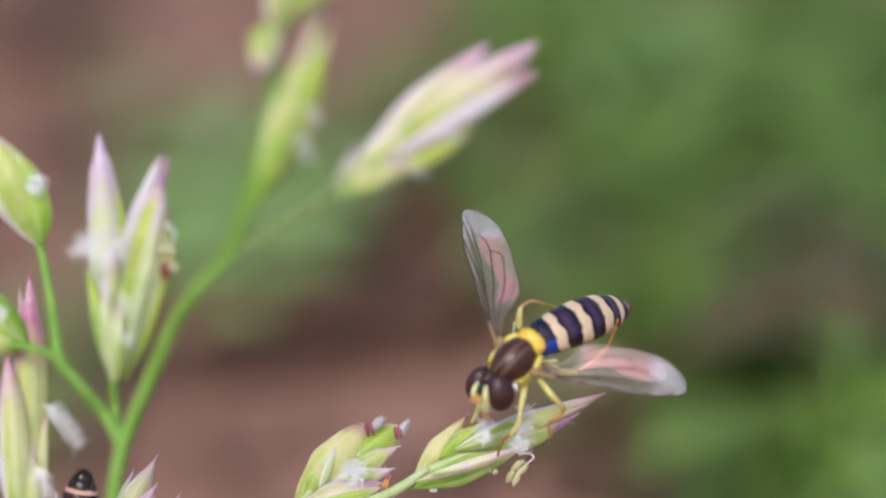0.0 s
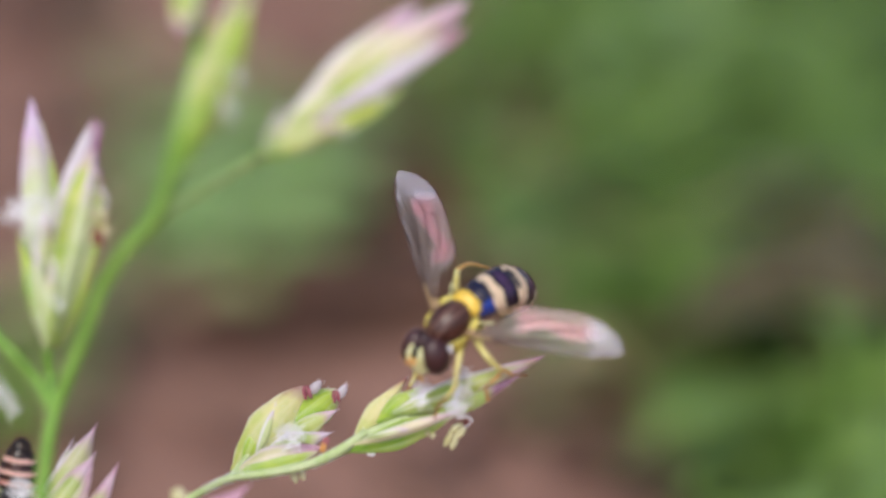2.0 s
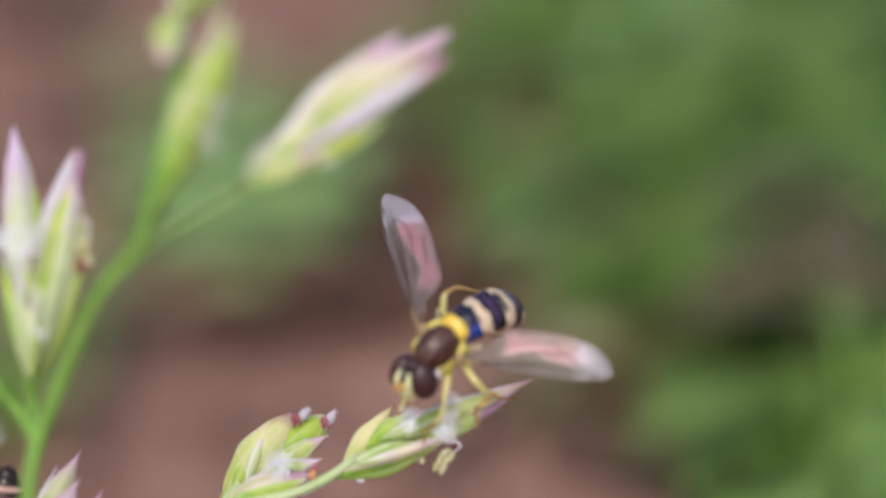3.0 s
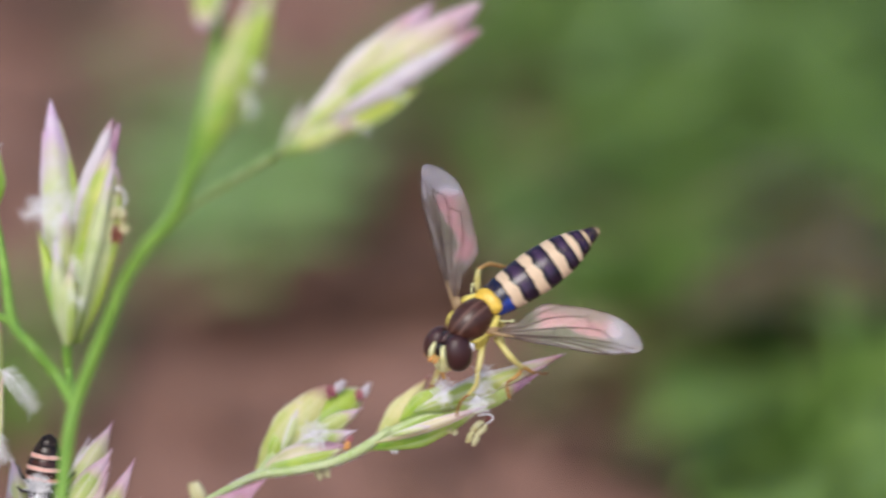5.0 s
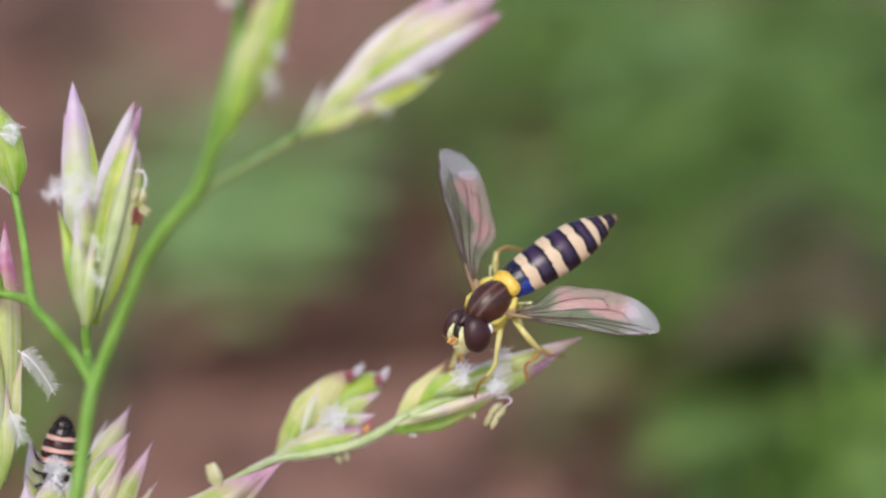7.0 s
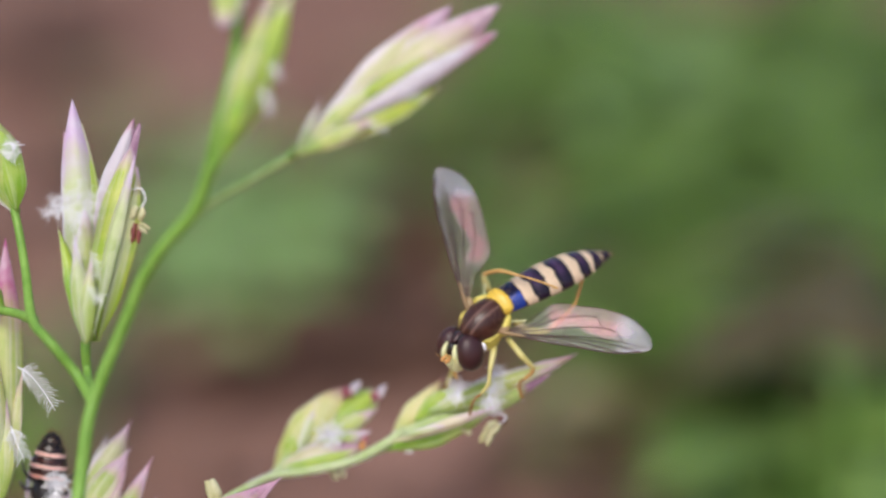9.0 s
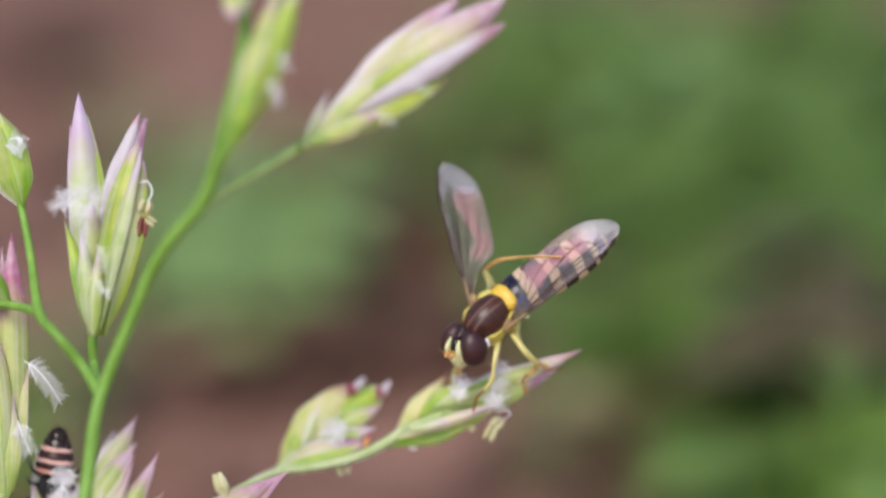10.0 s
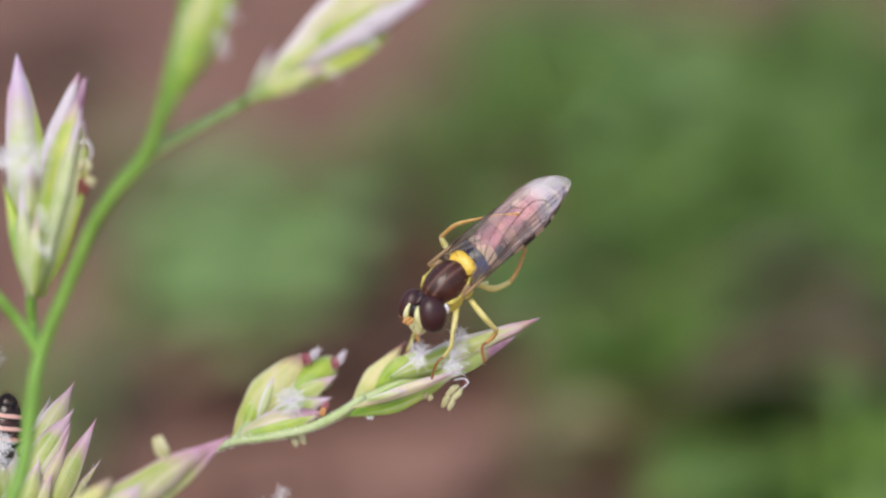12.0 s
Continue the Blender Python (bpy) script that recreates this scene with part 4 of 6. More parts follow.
# G: the cluster on which the dark fly sits
spikelet("cluster of green bracts with sharp purple-pink points", [(-21.26, -11.40, -16.61), (-20.59, -9.00, -17.18), (-20.53, -3.40, -16.60)], [0.3, 0.3, 0.22], [
    ((-20.84, -0.30, -14.67), (-17.64, 0.10, -9.02), 1.52, 10, BRACT_PINK, {"bow": 0.05, "shape": 0.9}),
    ((-20.43, -0.40, -13.04), (-18.95, 0.60, -9.78), 0.48, 30, BRACT_WHITE, {"bow": 0.02}),
    ((-20.79, 0.10, -13.95), (-17.99, 0.50, -9.95), 1.01, 34, BRACT_WHITE, {"bow": 0.06}),
    ((-20.94, -1.00, -15.67), (-17.65, -0.80, -10.50), 1.66, -5, BRACT_ROSE, {"bow": 0.03, "shape": 0.9}),
    ((-20.69, -1.40, -16.54), (-17.75, -1.10, -11.20), 1.09, -15, BRACT_PINK, {"bow": 0.02}),
    ((-20.07, -1.70, -17.11), (-17.76, -1.40, -11.54), 0.79, 10, BRACT_BLUSH, {"bow": 0.03}),
    ((-19.77, -1.80, -17.40), (-16.40, -1.40, -11.01), 1.26, -12, BRACT_ROSE, {"bow": -0.02, "shape": 0.92}),
    ((-18.03, -1.40, -15.95), (-16.10, -1.00, -13.10), 0.26, 0, BRACT_PINK, {"bow": 0}),
    ((-18.17, -1.50, -16.24), (-16.54, -1.00, -13.54), 0.46, 10, BRACT_BLUSH, {"bow": 0.02}),
    ((-20.84, -2.40, -17.66), (-19.42, -2.20, -13.13), 1.33, 10, BRACT_PALE, {"bow": 0.05}),
    ((-20.34, -2.20, -17.82), (-18.69, -2.20, -13.84), 1.07, -10, BRACT_PINK, {"bow": 0.04}),
    ((-22.37, -0.60, -14.80), (-23.12, -0.90, -10.97), 1.27, 12, BRACT_WHITE, {"bow": 0.05, "shape": 0.9}),
    ((-22.60, -1.50, -15.94), (-23.28, -1.90, -12.68), 1.09, 24, BRACT_PALE, {"bow": 0.05}),
    ((-22.68, -2.40, -17.66), (-23.24, -2.80, -13.11), 1.66, 10, BRACT_WHITE, {"bow": 0.05}),
    ((-21.77, -1.80, -15.93), (-21.97, -2.00, -12.97), 1.73, 0, BRACT_PALE, {"bow": 0.06, "point": 0.7}),
    ((-21.35, -1.40, -15.95), (-20.73, -1.60, -12.69), 1.44, -12, BRACT_WHITE, {"bow": 0.05, "point": 0.8}),
    ((-21.91, -2.80, -17.93), (-22.34, -3.00, -14.54), 1.61, 5, BRACT_LUSH, {"bow": 0.05}),
    ((-21.46, -2.90, -17.93), (-21.30, -3.10, -14.98), 1.44, -5, BRACT_PALE, {"bow": 0.05}),
], [([(-21.62, -2.40, -12.80), (-21.43, -2.65, -12.33), (-21.26, -2.75, -11.87)], 20), ([(-21.62, -2.40, -12.80), (-21.65, -2.65, -12.26), (-21.69, -2.75, -11.73)], 20), ([(-21.62, -2.40, -12.80), (-21.84, -2.65, -12.37), (-22.08, -2.75, -11.95)], 18), ([(-21.62, -2.40, -12.80), (-21.28, -2.65, -12.47), (-20.95, -2.75, -12.14)], 18), ([(-21.62, -2.40, -12.80), (-21.92, -2.65, -12.61), (-22.23, -2.75, -12.42)], 14), ([(-21.62, -2.40, -12.80), (-21.25, -2.65, -12.66), (-20.90, -2.75, -12.53)], 14), ([(-21.62, -2.40, -12.80), (-21.36, -2.65, -13.21), (-21.11, -2.75, -13.63)], 16), ([(-21.62, -2.40, -12.80), (-21.64, -2.65, -13.30), (-21.68, -2.75, -13.81)], 16), ([(-21.62, -2.40, -12.80), (-21.82, -2.65, -13.17), (-22.03, -2.75, -13.55)], 14), ([(-22.27, -3.00, -15.16), (-22.10, -3.25, -14.89), (-21.95, -3.35, -14.63)], 10), ([(-22.27, -3.00, -15.16), (-22.34, -3.25, -14.90), (-22.42, -3.35, -14.64)], 10), ([(-22.27, -3.00, -15.16), (-22.16, -3.25, -15.39), (-22.06, -3.35, -15.64)], 10)])

# H: the large spikelet at the foot of the side branch
spikelet("large spikelet with purple-pink tip at a branch fork", [(-21.43, -11.40, -16.91), (-19.44, -9.20, -17.51), (-17.30, -9.90, -16.56)], [0.3, 0.3, 0.22], [
    ((-18.52, -9.00, -17.56), (-9.31, -5.00, -12.11), 1.84, 14, BRACT_ROSY, {"bow": 0.05, "shape": 0.92, "point": 0.8}),
    ((-16.79, -9.00, -17.71), (-9.25, -5.20, -12.04), 1.58, -24, BRACT_ROSY, {"bow": -0.03, "shape": 0.95, "point": 0.8}),
    ((-15.08, -8.60, -16.29), (-10.28, -5.80, -12.51), 1.01, 0, BRACT_BLUSH, {"bow": 0.03}),
    ((-17.64, -9.20, -17.55), (-12.28, -6.60, -13.50), 1.38, 34, BRACT_LUSH, {"bow": 0.06}),
    ((-18.74, -10.00, -17.65), (-15.34, -9.20, -14.33), 1.32, 20, BRACT_CREAM, {"bow": 0.04, "point": 0.6}),
    ((-17.30, -10.20, -17.92), (-13.69, -9.40, -14.60), 1.38, -5, BRACT_PALE, {"bow": 0.03, "point": 0.7}),
    ((-17.85, -10.60, -18.18), (-15.00, -10.20, -16.20), 1.29, -10, BRACT_LUSH, {"bow": 0.04}),
], [([(-14.01, -10.00, -16.64), (-13.72, -10.25, -16.86), (-13.44, -10.35, -17.08)], 14), ([(-14.01, -10.00, -16.64), (-13.86, -10.25, -17.00), (-13.72, -10.35, -17.37)], 14), ([(-14.01, -10.00, -16.64), (-14.05, -10.25, -16.91), (-14.09, -10.35, -17.19)], 12)], [((), (-12.62, -7.00, -13.36), (-13.08, -7.00, -12.14), 0.95, ANTHER)])

# I: below the branch
spikelet("pale green spikelet hanging below the branch", [(-11.59, -4.00, -16.87), (-10.74, -2.50, -16.59), (-9.54, -2.00, -16.68)], [0.22, 0.24, 0.2], [
    ((-11.82, -2.00, -17.04), (-3.65, -2.00, -18.50), 2.3, 20, BRACT_LUSH, {"bow": 0.10}),
    ((-10.90, -2.20, -16.43), (-3.16, -2.20, -17.88), 2.0, -10, BRACT_PALE, {"bow": 0.06}),
    ((-10.43, -2.60, -16.46), (-4.36, -2.80, -17.54), 1.5, 10, BRACT_CREAM, {"bow": 0.05}),
    ((-9.51, -2.90, -16.63), (-3.75, -3.20, -18.37), 1.2, 0, BRACT_WHITE, {"bow": 0.02}),
], [([(-7.14, -3.40, -16.45), (-6.83, -3.70, -15.74), (-6.28, -3.80, -14.77)], 60), ([(-7.38, -3.40, -16.60), (-7.01, -3.70, -16.43), (-6.58, -3.80, -16.40)], 40), ([(-7.69, -3.20, -16.16), (-7.80, -3.30, -15.85), (-7.86, -3.40, -15.45)], 14)])

# J: the short plump spikelet
J_SPIKE = spikelet("short plump spikelet with withered wine-red bract tips", [(-9.68, 0.40, -11.98), (-9.27, 1.00, -11.57), (-8.58, 1.60, -10.58)], [0.22, 0.26, 0.2], [
    ((-8.15, 2.90, -11.09), (-4.82, 2.90, -8.49), 1.96, 0, BRACT_LUSH, {"shape": 0.95, "bow": 0.02, "point": 0.6}),
    ((-9.67, 2.10, -11.73), (-5.58, 2.40, -7.18), 2.51, 22, BRACT_CREAM, {"shape": 0.94, "bow": 0.05, "point": 0.42}),
    ((-9.17, 1.70, -11.72), (-7.76, 2.00, -8.47), 1.22, 36, BRACT_LUSH, {"shape": 0.9, "bow": 0.06}),
    ((-8.35, 1.00, -10.96), (-7.22, 1.50, -7.87), 0.55, 22, BRACT_WHITE, {"bow": 0.05}),
    ((-7.36, 2.10, -10.07), (-3.91, 2.30, -7.40), 1.77, -6, BRACT_LUSH, {"shape": 1.05, "bow": 0.03, "point": 0.42}),
    ((-7.01, 1.60, -10.05), (-3.90, 1.50, -8.33), 1.04, -14, BRACT_PALE, {"shape": 0.9, "bow": 0.02}),
    ((-8.11, 1.30, -10.87), (-4.17, 1.00, -9.54), 1.22, -10, BRACT_WHITE, {"shape": 0.85, "bow": 0.03}),
    ((-9.45, 0.90, -11.69), (-4.78, 0.60, -10.33), 1.35, -14, BRACT_BLUSH, {"shape": 0.9, "bow": 0.04, "point": 0.6}),
    ((-9.31, 0.50, -11.73), (-4.96, 0.40, -10.57), 0.98, -20, BRACT_LUSH, {"bow": 0.02, "shape": 0.95, "point": 0.6}),
    ((-5.53, 1.60, -7.60), (-4.86, 1.60, -6.83), 0.46, 0, BRACT_MAUVE, {"bow": 0.1, "point": 0.5}),
    ((-4.06, 1.70, -7.91), (-3.51, 1.70, -7.01), 0.43, 0, BRACT_MAUVE, {"bow": -0.1, "point": 0.5}),
], [([(-6.49, 0.20, -9.92), (-6.25, -0.05, -9.51), (-6.02, -0.15, -9.11)], 18), ([(-6.49, 0.20, -9.92), (-6.52, -0.05, -9.45), (-6.56, -0.15, -8.99)], 18), ([(-6.49, 0.20, -9.92), (-6.76, -0.05, -9.58), (-7.03, -0.15, -9.25)], 16), ([(-6.49, 0.20, -9.92), (-6.86, -0.05, -9.77), (-7.23, -0.15, -9.63)], 14), ([(-6.49, 0.20, -9.92), (-6.10, -0.05, -9.73), (-5.71, -0.15, -9.54)], 16), ([(-6.49, 0.20, -9.92), (-6.18, -0.05, -10.05), (-5.87, -0.15, -10.19)], 14), ([(-6.49, 0.20, -9.92), (-6.54, -0.05, -10.21), (-6.59, -0.15, -10.51)], 12)],
   [((), (-6.19, 0.60, -11.49), (-5.95, 0.60, -12.17), 0.7, ANTHER), ((), (-4.65, 0.30, -10.13), (-4.81, 0.30, -10.62), 0.26, ORANGE), ((), (-5.72, 1.50, -7.16), (-5.53, 1.40, -7.84), 0.42, HUSK), ((), (-4.15, 1.60, -7.35), (-4.03, 1.60, -8.03), 0.36, HUSK), ((), (-4.47, 0.50, -9.83), (-4.72, 0.50, -10.26), 0.3, HUSK)], stalk_mat=TWIG)

# K: the spikelet under the hoverfly
K_SPIKE = spikelet("long green spikelet with pink edges under a hoverfly", [(-3.95, 0.40, -10.63), (-2.57, 0.60, -9.78), (-1.04, 0.60, -9.10), (0.49, 0.60, -8.49)], [0.28, 0.30, 0.28, 0.2], [
    ((-3.20, 1.20, -10.23), (-0.20, 1.40, -6.49), 1.21, 12, BRACT_CREAM, {"bow": 0.03, "shape": 0.85}),
    ((-1.88, 0.80, -9.07), (0.75, 0.70, -6.93), 0.98, 0, BRACT_LUSH, {"bow": 0.04}),
    ((-3.51, 0.40, -10.60), (2.60, -0.30, -8.40), 1.36, -16, BRACT_LUSH, {"bow": -0.03, "shape": 0.95, "point": 0.8}),
    ((-3.18, -0.20, -10.22), (3.36, -0.90, -8.01), 0.56, 8, BRACT_BLUSH, {"bow": 0.04}),
    ((-2.36, -0.60, -9.81), (0.26, -1.00, -9.15), 0.36, 0, BRACT_WHITE, {"bow": 0.02}),
    ((-1.05, 0.30, -8.56), (7.11, 0.00, -5.41), 1.31, 14, BRACT, {"bow": 0.035, "point": 0.75, "shape": 0.8}),
    ((1.24, -0.20, -7.93), (6.31, -0.60, -5.92), 0.49, -10, BRACT_PINK, {"bow": -0.01}),
    ((0.75, 0.10, -8.85), (5.75, -0.50, -6.45), 0.98, -22, BRACT_VIOLET, {"bow": -0.03, "point": 0.8}),
    ((-1.06, 0.90, -8.74), (3.38, 0.60, -7.18), 0.98, 20, BRACT_WHITE, {"bow": 0.03}),
], [([(0.75, -1.40, -7.45), (0.42, -1.65, -7.26), (0.10, -1.75, -7.07)], 14), ([(0.75, -1.40, -7.45), (0.57, -1.65, -7.06), (0.39, -1.75, -6.68)], 16), ([(0.75, -1.40, -7.45), (0.35, -1.65, -7.55), (-0.04, -1.75, -7.66)], 14), ([(0.75, -1.40, -7.45), (0.50, -1.65, -7.74), (0.26, -1.75, -8.02)], 14), ([(0.75, -1.40, -7.45), (0.83, -1.65, -7.13), (0.91, -1.75, -6.82)], 12), ([(0.75, -1.40, -7.45), (0.69, -1.65, -7.74), (0.64, -1.75, -8.02)], 10), ([(2.29, -1.40, -7.62), (2.47, -1.65, -8.10), (2.65, -1.75, -8.59)], 18), ([(2.29, -1.40, -7.62), (2.21, -1.65, -8.09), (2.12, -1.75, -8.57)], 16), ([(2.29, -1.40, -7.62), (2.62, -1.65, -7.88), (2.94, -1.75, -8.15)], 14), ([(2.29, -1.40, -7.62), (2.54, -1.65, -7.19), (2.78, -1.75, -6.76)], 16), ([(2.29, -1.40, -7.62), (2.29, -1.65, -7.16), (2.29, -1.75, -6.70)], 14), ([(2.29, -1.40, -7.62), (2.73, -1.65, -7.36), (3.17, -1.75, -7.10)], 14), ([(2.29, -1.40, -7.62), (2.05, -1.65, -7.90), (1.81, -1.75, -8.18)], 12), ([(2.62, -1.20, -6.64), (2.74, -1.45, -6.30), (2.86, -1.55, -5.96)], 12), ([(2.62, -1.20, -6.64), (2.51, -1.45, -6.33), (2.40, -1.55, -6.02)], 10), ([(2.62, -1.20, -6.64), (2.90, -1.45, -6.48), (3.18, -1.55, -6.31)], 10)],
   [([(2.39, -0.30, -8.74), (2.94, -0.50, -8.67), (3.17, -0.60, -8.90), (2.79, -0.60, -9.22)], (2.74, -0.60, -9.13), (2.12, -0.60, -9.71), 0.62, ANTHER), ((), (2.25, -0.70, -9.65), (1.92, -0.60, -10.30), 0.6, ANTHER), ((), (3.14, -0.40, -8.77), (2.88, -0.40, -9.16), 0.34, ANTHER_RED), ((), (1.04, -0.20, -9.47), (0.91, -0.20, -9.76), 0.5, ANTHER), ((), (-2.17, 0.40, -10.60), (-2.20, 0.40, -10.80), 0.35, STIGMA)], stalk_mat=TWIG)

# ---- the hoverfly ----


def body_axes(angle, rise, roll):
    """Axes of a fly whose head points at the angle in the panicle's plane: forward, left, up as columns."""
    a, e, r = radians(angle), radians(rise), radians(roll)
    f = Vector((math.cos(e) * math.cos(a), -math.sin(e), math.cos(e) * math.sin(a)))
    u = Vector((0, -1, 0))
    u = (u - u.dot(f) * f).normalized()
    left = u.cross(f)
    u = u * math.cos(r) - left * math.sin(r)
    left = u.cross(f)
    return Matrix((f, left, u)).transposed()


FLY_TURN = body_axes(223.0, 16.0, 16.0)
FLY_AT = Matrix.Translation(Vector((2.09, -2.60, -3.61)) * MM) @ FLY_TURN.to_4x4()
FLY = tagged(new("hoverfly"), "hoverfly with yellow-and-black banded abdomen feeding on a grass spikelet", "hoverfly")
FLY.matrix_world = resting(Matrix(), FLY_AT)


def to_fly(p):
    """A place in the panicle frame, as seen in the fly's own frame (millimetres)."""
    return FLY_TURN.transposed() @ (Vector(p) - Vector((2.09, -2.60, -3.61)))


def plate_bm(length, w0, w1, w2, high, seg=26, rows=10, end=False):
    """One abdomen plate along -x: domed above, flat below, with a rolled rear edge."""
    rings = []
    for i in range(rows + 1):
        t = i / rows
        w = (1 - t) ** 2 * w0 + 2 * t * (1 - t) * w1 + t * t * w2
        if t > 0.92:
            w *= 0.985
        if end:
            w = w * math.sqrt(max(0.03, 1 - t ** 3))
        ring = []
        for k in range(seg):
            q = 2 * math.pi * (k / seg - 0.5)
            y, z = math.sin(q) * w, math.cos(q) * w * high
            if z < 0:
                z *= 0.6
            ring.append((Vector((-length * t, y, z))) * MM)
        rings.append(ring)
    return loft(bmesh.new(), rings)


PLATES = [(0.95, 0.88, 1.04, 1.08), (1.50, 1.07, 1.19, 1.23), (1.50, 1.21, 1.30, 1.21), (1.25, 1.19, 1.17, 0.99), (0.95, 0.97, 0.85, 0.62), (0.46, 0.56, 0.50, 0.40), (0.46, 0.40, 0.36, 0.24)]
SEGMENTS = []
for k, (ln, w0, w1, w2) in enumerate(PLATES):
    SEGMENTS.append(part("abdomen_segment", plate_bm(ln + 0.06, w0, w1, w2, 0.72, end=k == 6), BELTS[k], FLY, "cream and black banded plate" if k else "blue-black plate"))


def abdomen_poses(pitch, bend, yaw, roll=0.0):
    """Local poses of the plates for a first pitch, a bend from plate to plate, a yaw and a roll (degrees)."""
    m = pose(0, 0, 0, roll, -pitch, yaw)
    p = Vector((-1.35, 0, 0.15)) * MM
    out = []
    for k, (ln, *_) in enumerate(PLATES):
        if k:
            m = m @ pose(0, 0, 0, 0, -bend * (0.5 if k == 1 else 1.0), 0)
        out.append(Matrix.Translation(p) @ m)
        p = p + m.to_3x3() @ Vector((-ln * MM, 0, 0))
    return out


for ob, m in zip(SEGMENTS, abdomen_poses(0, 0, 0)):
    ob.matrix_basis = m

# thorax, its yellow flanks, scutellum
thorax = part("thorax", ball(bmesh.new(), (0.05, 0, 0.12), (1.40, 1.04, 1.08), 32, 20, power=0.84), THORAX, FLY, "glossy bronze-brown thorax with faint stripes")
part("scutellum", ball(bmesh.new(), (-1.28, 0, 0.60), (0.52, 0.86, 0.28), 24, 14, Matrix.Rotation(radians(18), 3, "Y"), 0.72), SCUTELLUM, FLY, "bright yellow half-moon scutellum")
for s in (1, -1):
    bm = tube(bmesh.new(), [(0.95, 0.74 * s, 0.10), (0.6, 0.96 * s, 0.02), (0.1, 1.04 * s, -0.02), (-0.6, 1.02 * s, 0.12), (-1.15, 0.80 * s, 0.24)], [0.10, 0.22, 0.14, 0.26, 0.14], 10, 6)
    part("flank_stripe", bm, PLEURA, FLY, "yellow stripe along the thorax")
    bm = ball(bmesh.new(), (0.35, 0.92 * s, -0.62), (0.62, 0.36, 0.50), 14, 10)
    ball(bm, (-0.55, 0.95 * s, -0.55), (0.42, 0.34, 0.42), 14, 10)
    part("flank_plate", bm, PLEURA, FLY, "yellow side plate")
    bm = tube(bmesh.new(), [(-1.0, 1.02 * s, 0.02), (-1.3, 1.30 * s, -0.05), (-1.5, 1.45 * s, -0.1)], [0.05, 0.05, 0.05], 6, 3)
    ball(bm, (-1.55, 1.5 * s, -0.1), (0.12, 0.09, 0.09), 10, 6)
    part("haltere", bm, FACE, FLY, "cream haltere")

# head: one part with eyes, face, antennae on it
HEAD_C = Vector((1.74, 0.0, -0.30))


def at_head(x, y, z):
    return HEAD_C + Vector((x, y, z))


head = part("head", ball(bmesh.new(), HEAD_C, (0.52, 1.10, 0.80), 24, 14), BLACK, FLY, "head with large maroon eyes and yellow face")
# the head is bent up a little and rolled to one side
head.matrix_basis = Matrix.Translation(HEAD_C * MM) @ pose(0, 0, 0, 28, -20, 0) @ Matrix.Translation(-HEAD_C * MM)
for s in (1, -1):
    turn = Matrix.Rotation(radians(-16), 3, "Y") @ Matrix.Rotation(radians(12 * s), 3, "X") @ Matrix.Rotation(radians(-12 * s), 3, "Z")
    part("eye", ball(bmesh.new(), at_head(0.14, 0.76 * s, -0.14), (0.80, 0.68, 1.04), 32, 22, turn, 0.86), EYE_RED, head, "dark maroon compound eye")
face = ball(bmesh.new(), at_head(0.56, 0, -0.74), (0.46, 0.54, 0.64), 22, 14, Matrix.Rotation(radians(-10), 3, "Y"), 0.85)
ball(face, at_head(1.08, 0, -0.62), (0.16, 0.17, 0.2), 12, 8)
for s in (1, -1):
    tube(face, [tuple(at_head(0.68, 0.30 * s, 0.50)), tuple(at_head(0.88, 0.36 * s, 0.22)), tuple(at_head(0.98, 0.42 * s, -0.15)), tuple(at_head(0.86, 0.46 * s, -0.70))], [0.06, 0.14, 0.17, 0.16], 9, 5)
part("face", face, FACE, head, "pale yellow face")
part("forehead", ball(bmesh.new(), at_head(0.70, 0, 0.10), (0.26, 0.26, 0.42), 14, 10, Matrix.Rotation(radians(-14), 3, "Y")), BLACK, head, "glossy black forehead")
part("mouth", tube(bmesh.new(), [tuple(at_head(0.72, 0, -1.10)), tuple(at_head(0.82, 0, -1.40)), tuple(at_head(0.78, 0.05, -1.75))], [0.15, 0.12, 0.09], 8, 4), ORANGE_LEG, head, "orange-brown feeding tube")
part("crown", ball(bmesh.new(), at_head(0.16, 0, 0.62), (0.46, 0.20, 0.17), 12, 8, Matrix.Rotation(radians(22), 3, "Y")), EYE_RED, head)
for s in (1, -1):
    a = at_head(1.00, 0.12 * s, -0.16)
    bm = tube(bmesh.new(), [tuple(a), tuple(a + Vector((0.16, 0.03 * s, 0.03)))], [0.07, 0.08], 7, 2)
    ball(bm, a + Vector((0.34, 0.05 * s, -0.04)), (0.19, 0.10, 0.13), 12, 8)
    tube(bm, [tuple(a + Vector((0.30, 0.08 * s, 0.08))), tuple(a + Vector((0.5, 0.16 * s, 0.25))), tuple(a + Vector((0.62, 0.3 * s, 0.42)))], [0.02, 0.008], 4, 3)
    part("antenna", bm, ORANGE, head, "short orange antenna with bristle")
    part("cheek", ball(bmesh.new(), at_head(-0.46, 1.22 * s, 0.0), (0.12, 0.16, 0.32), 12, 8, Matrix.Rotation(radians(40 * s), 3, "Z")), STIGMA, head, "white cheek fringe")


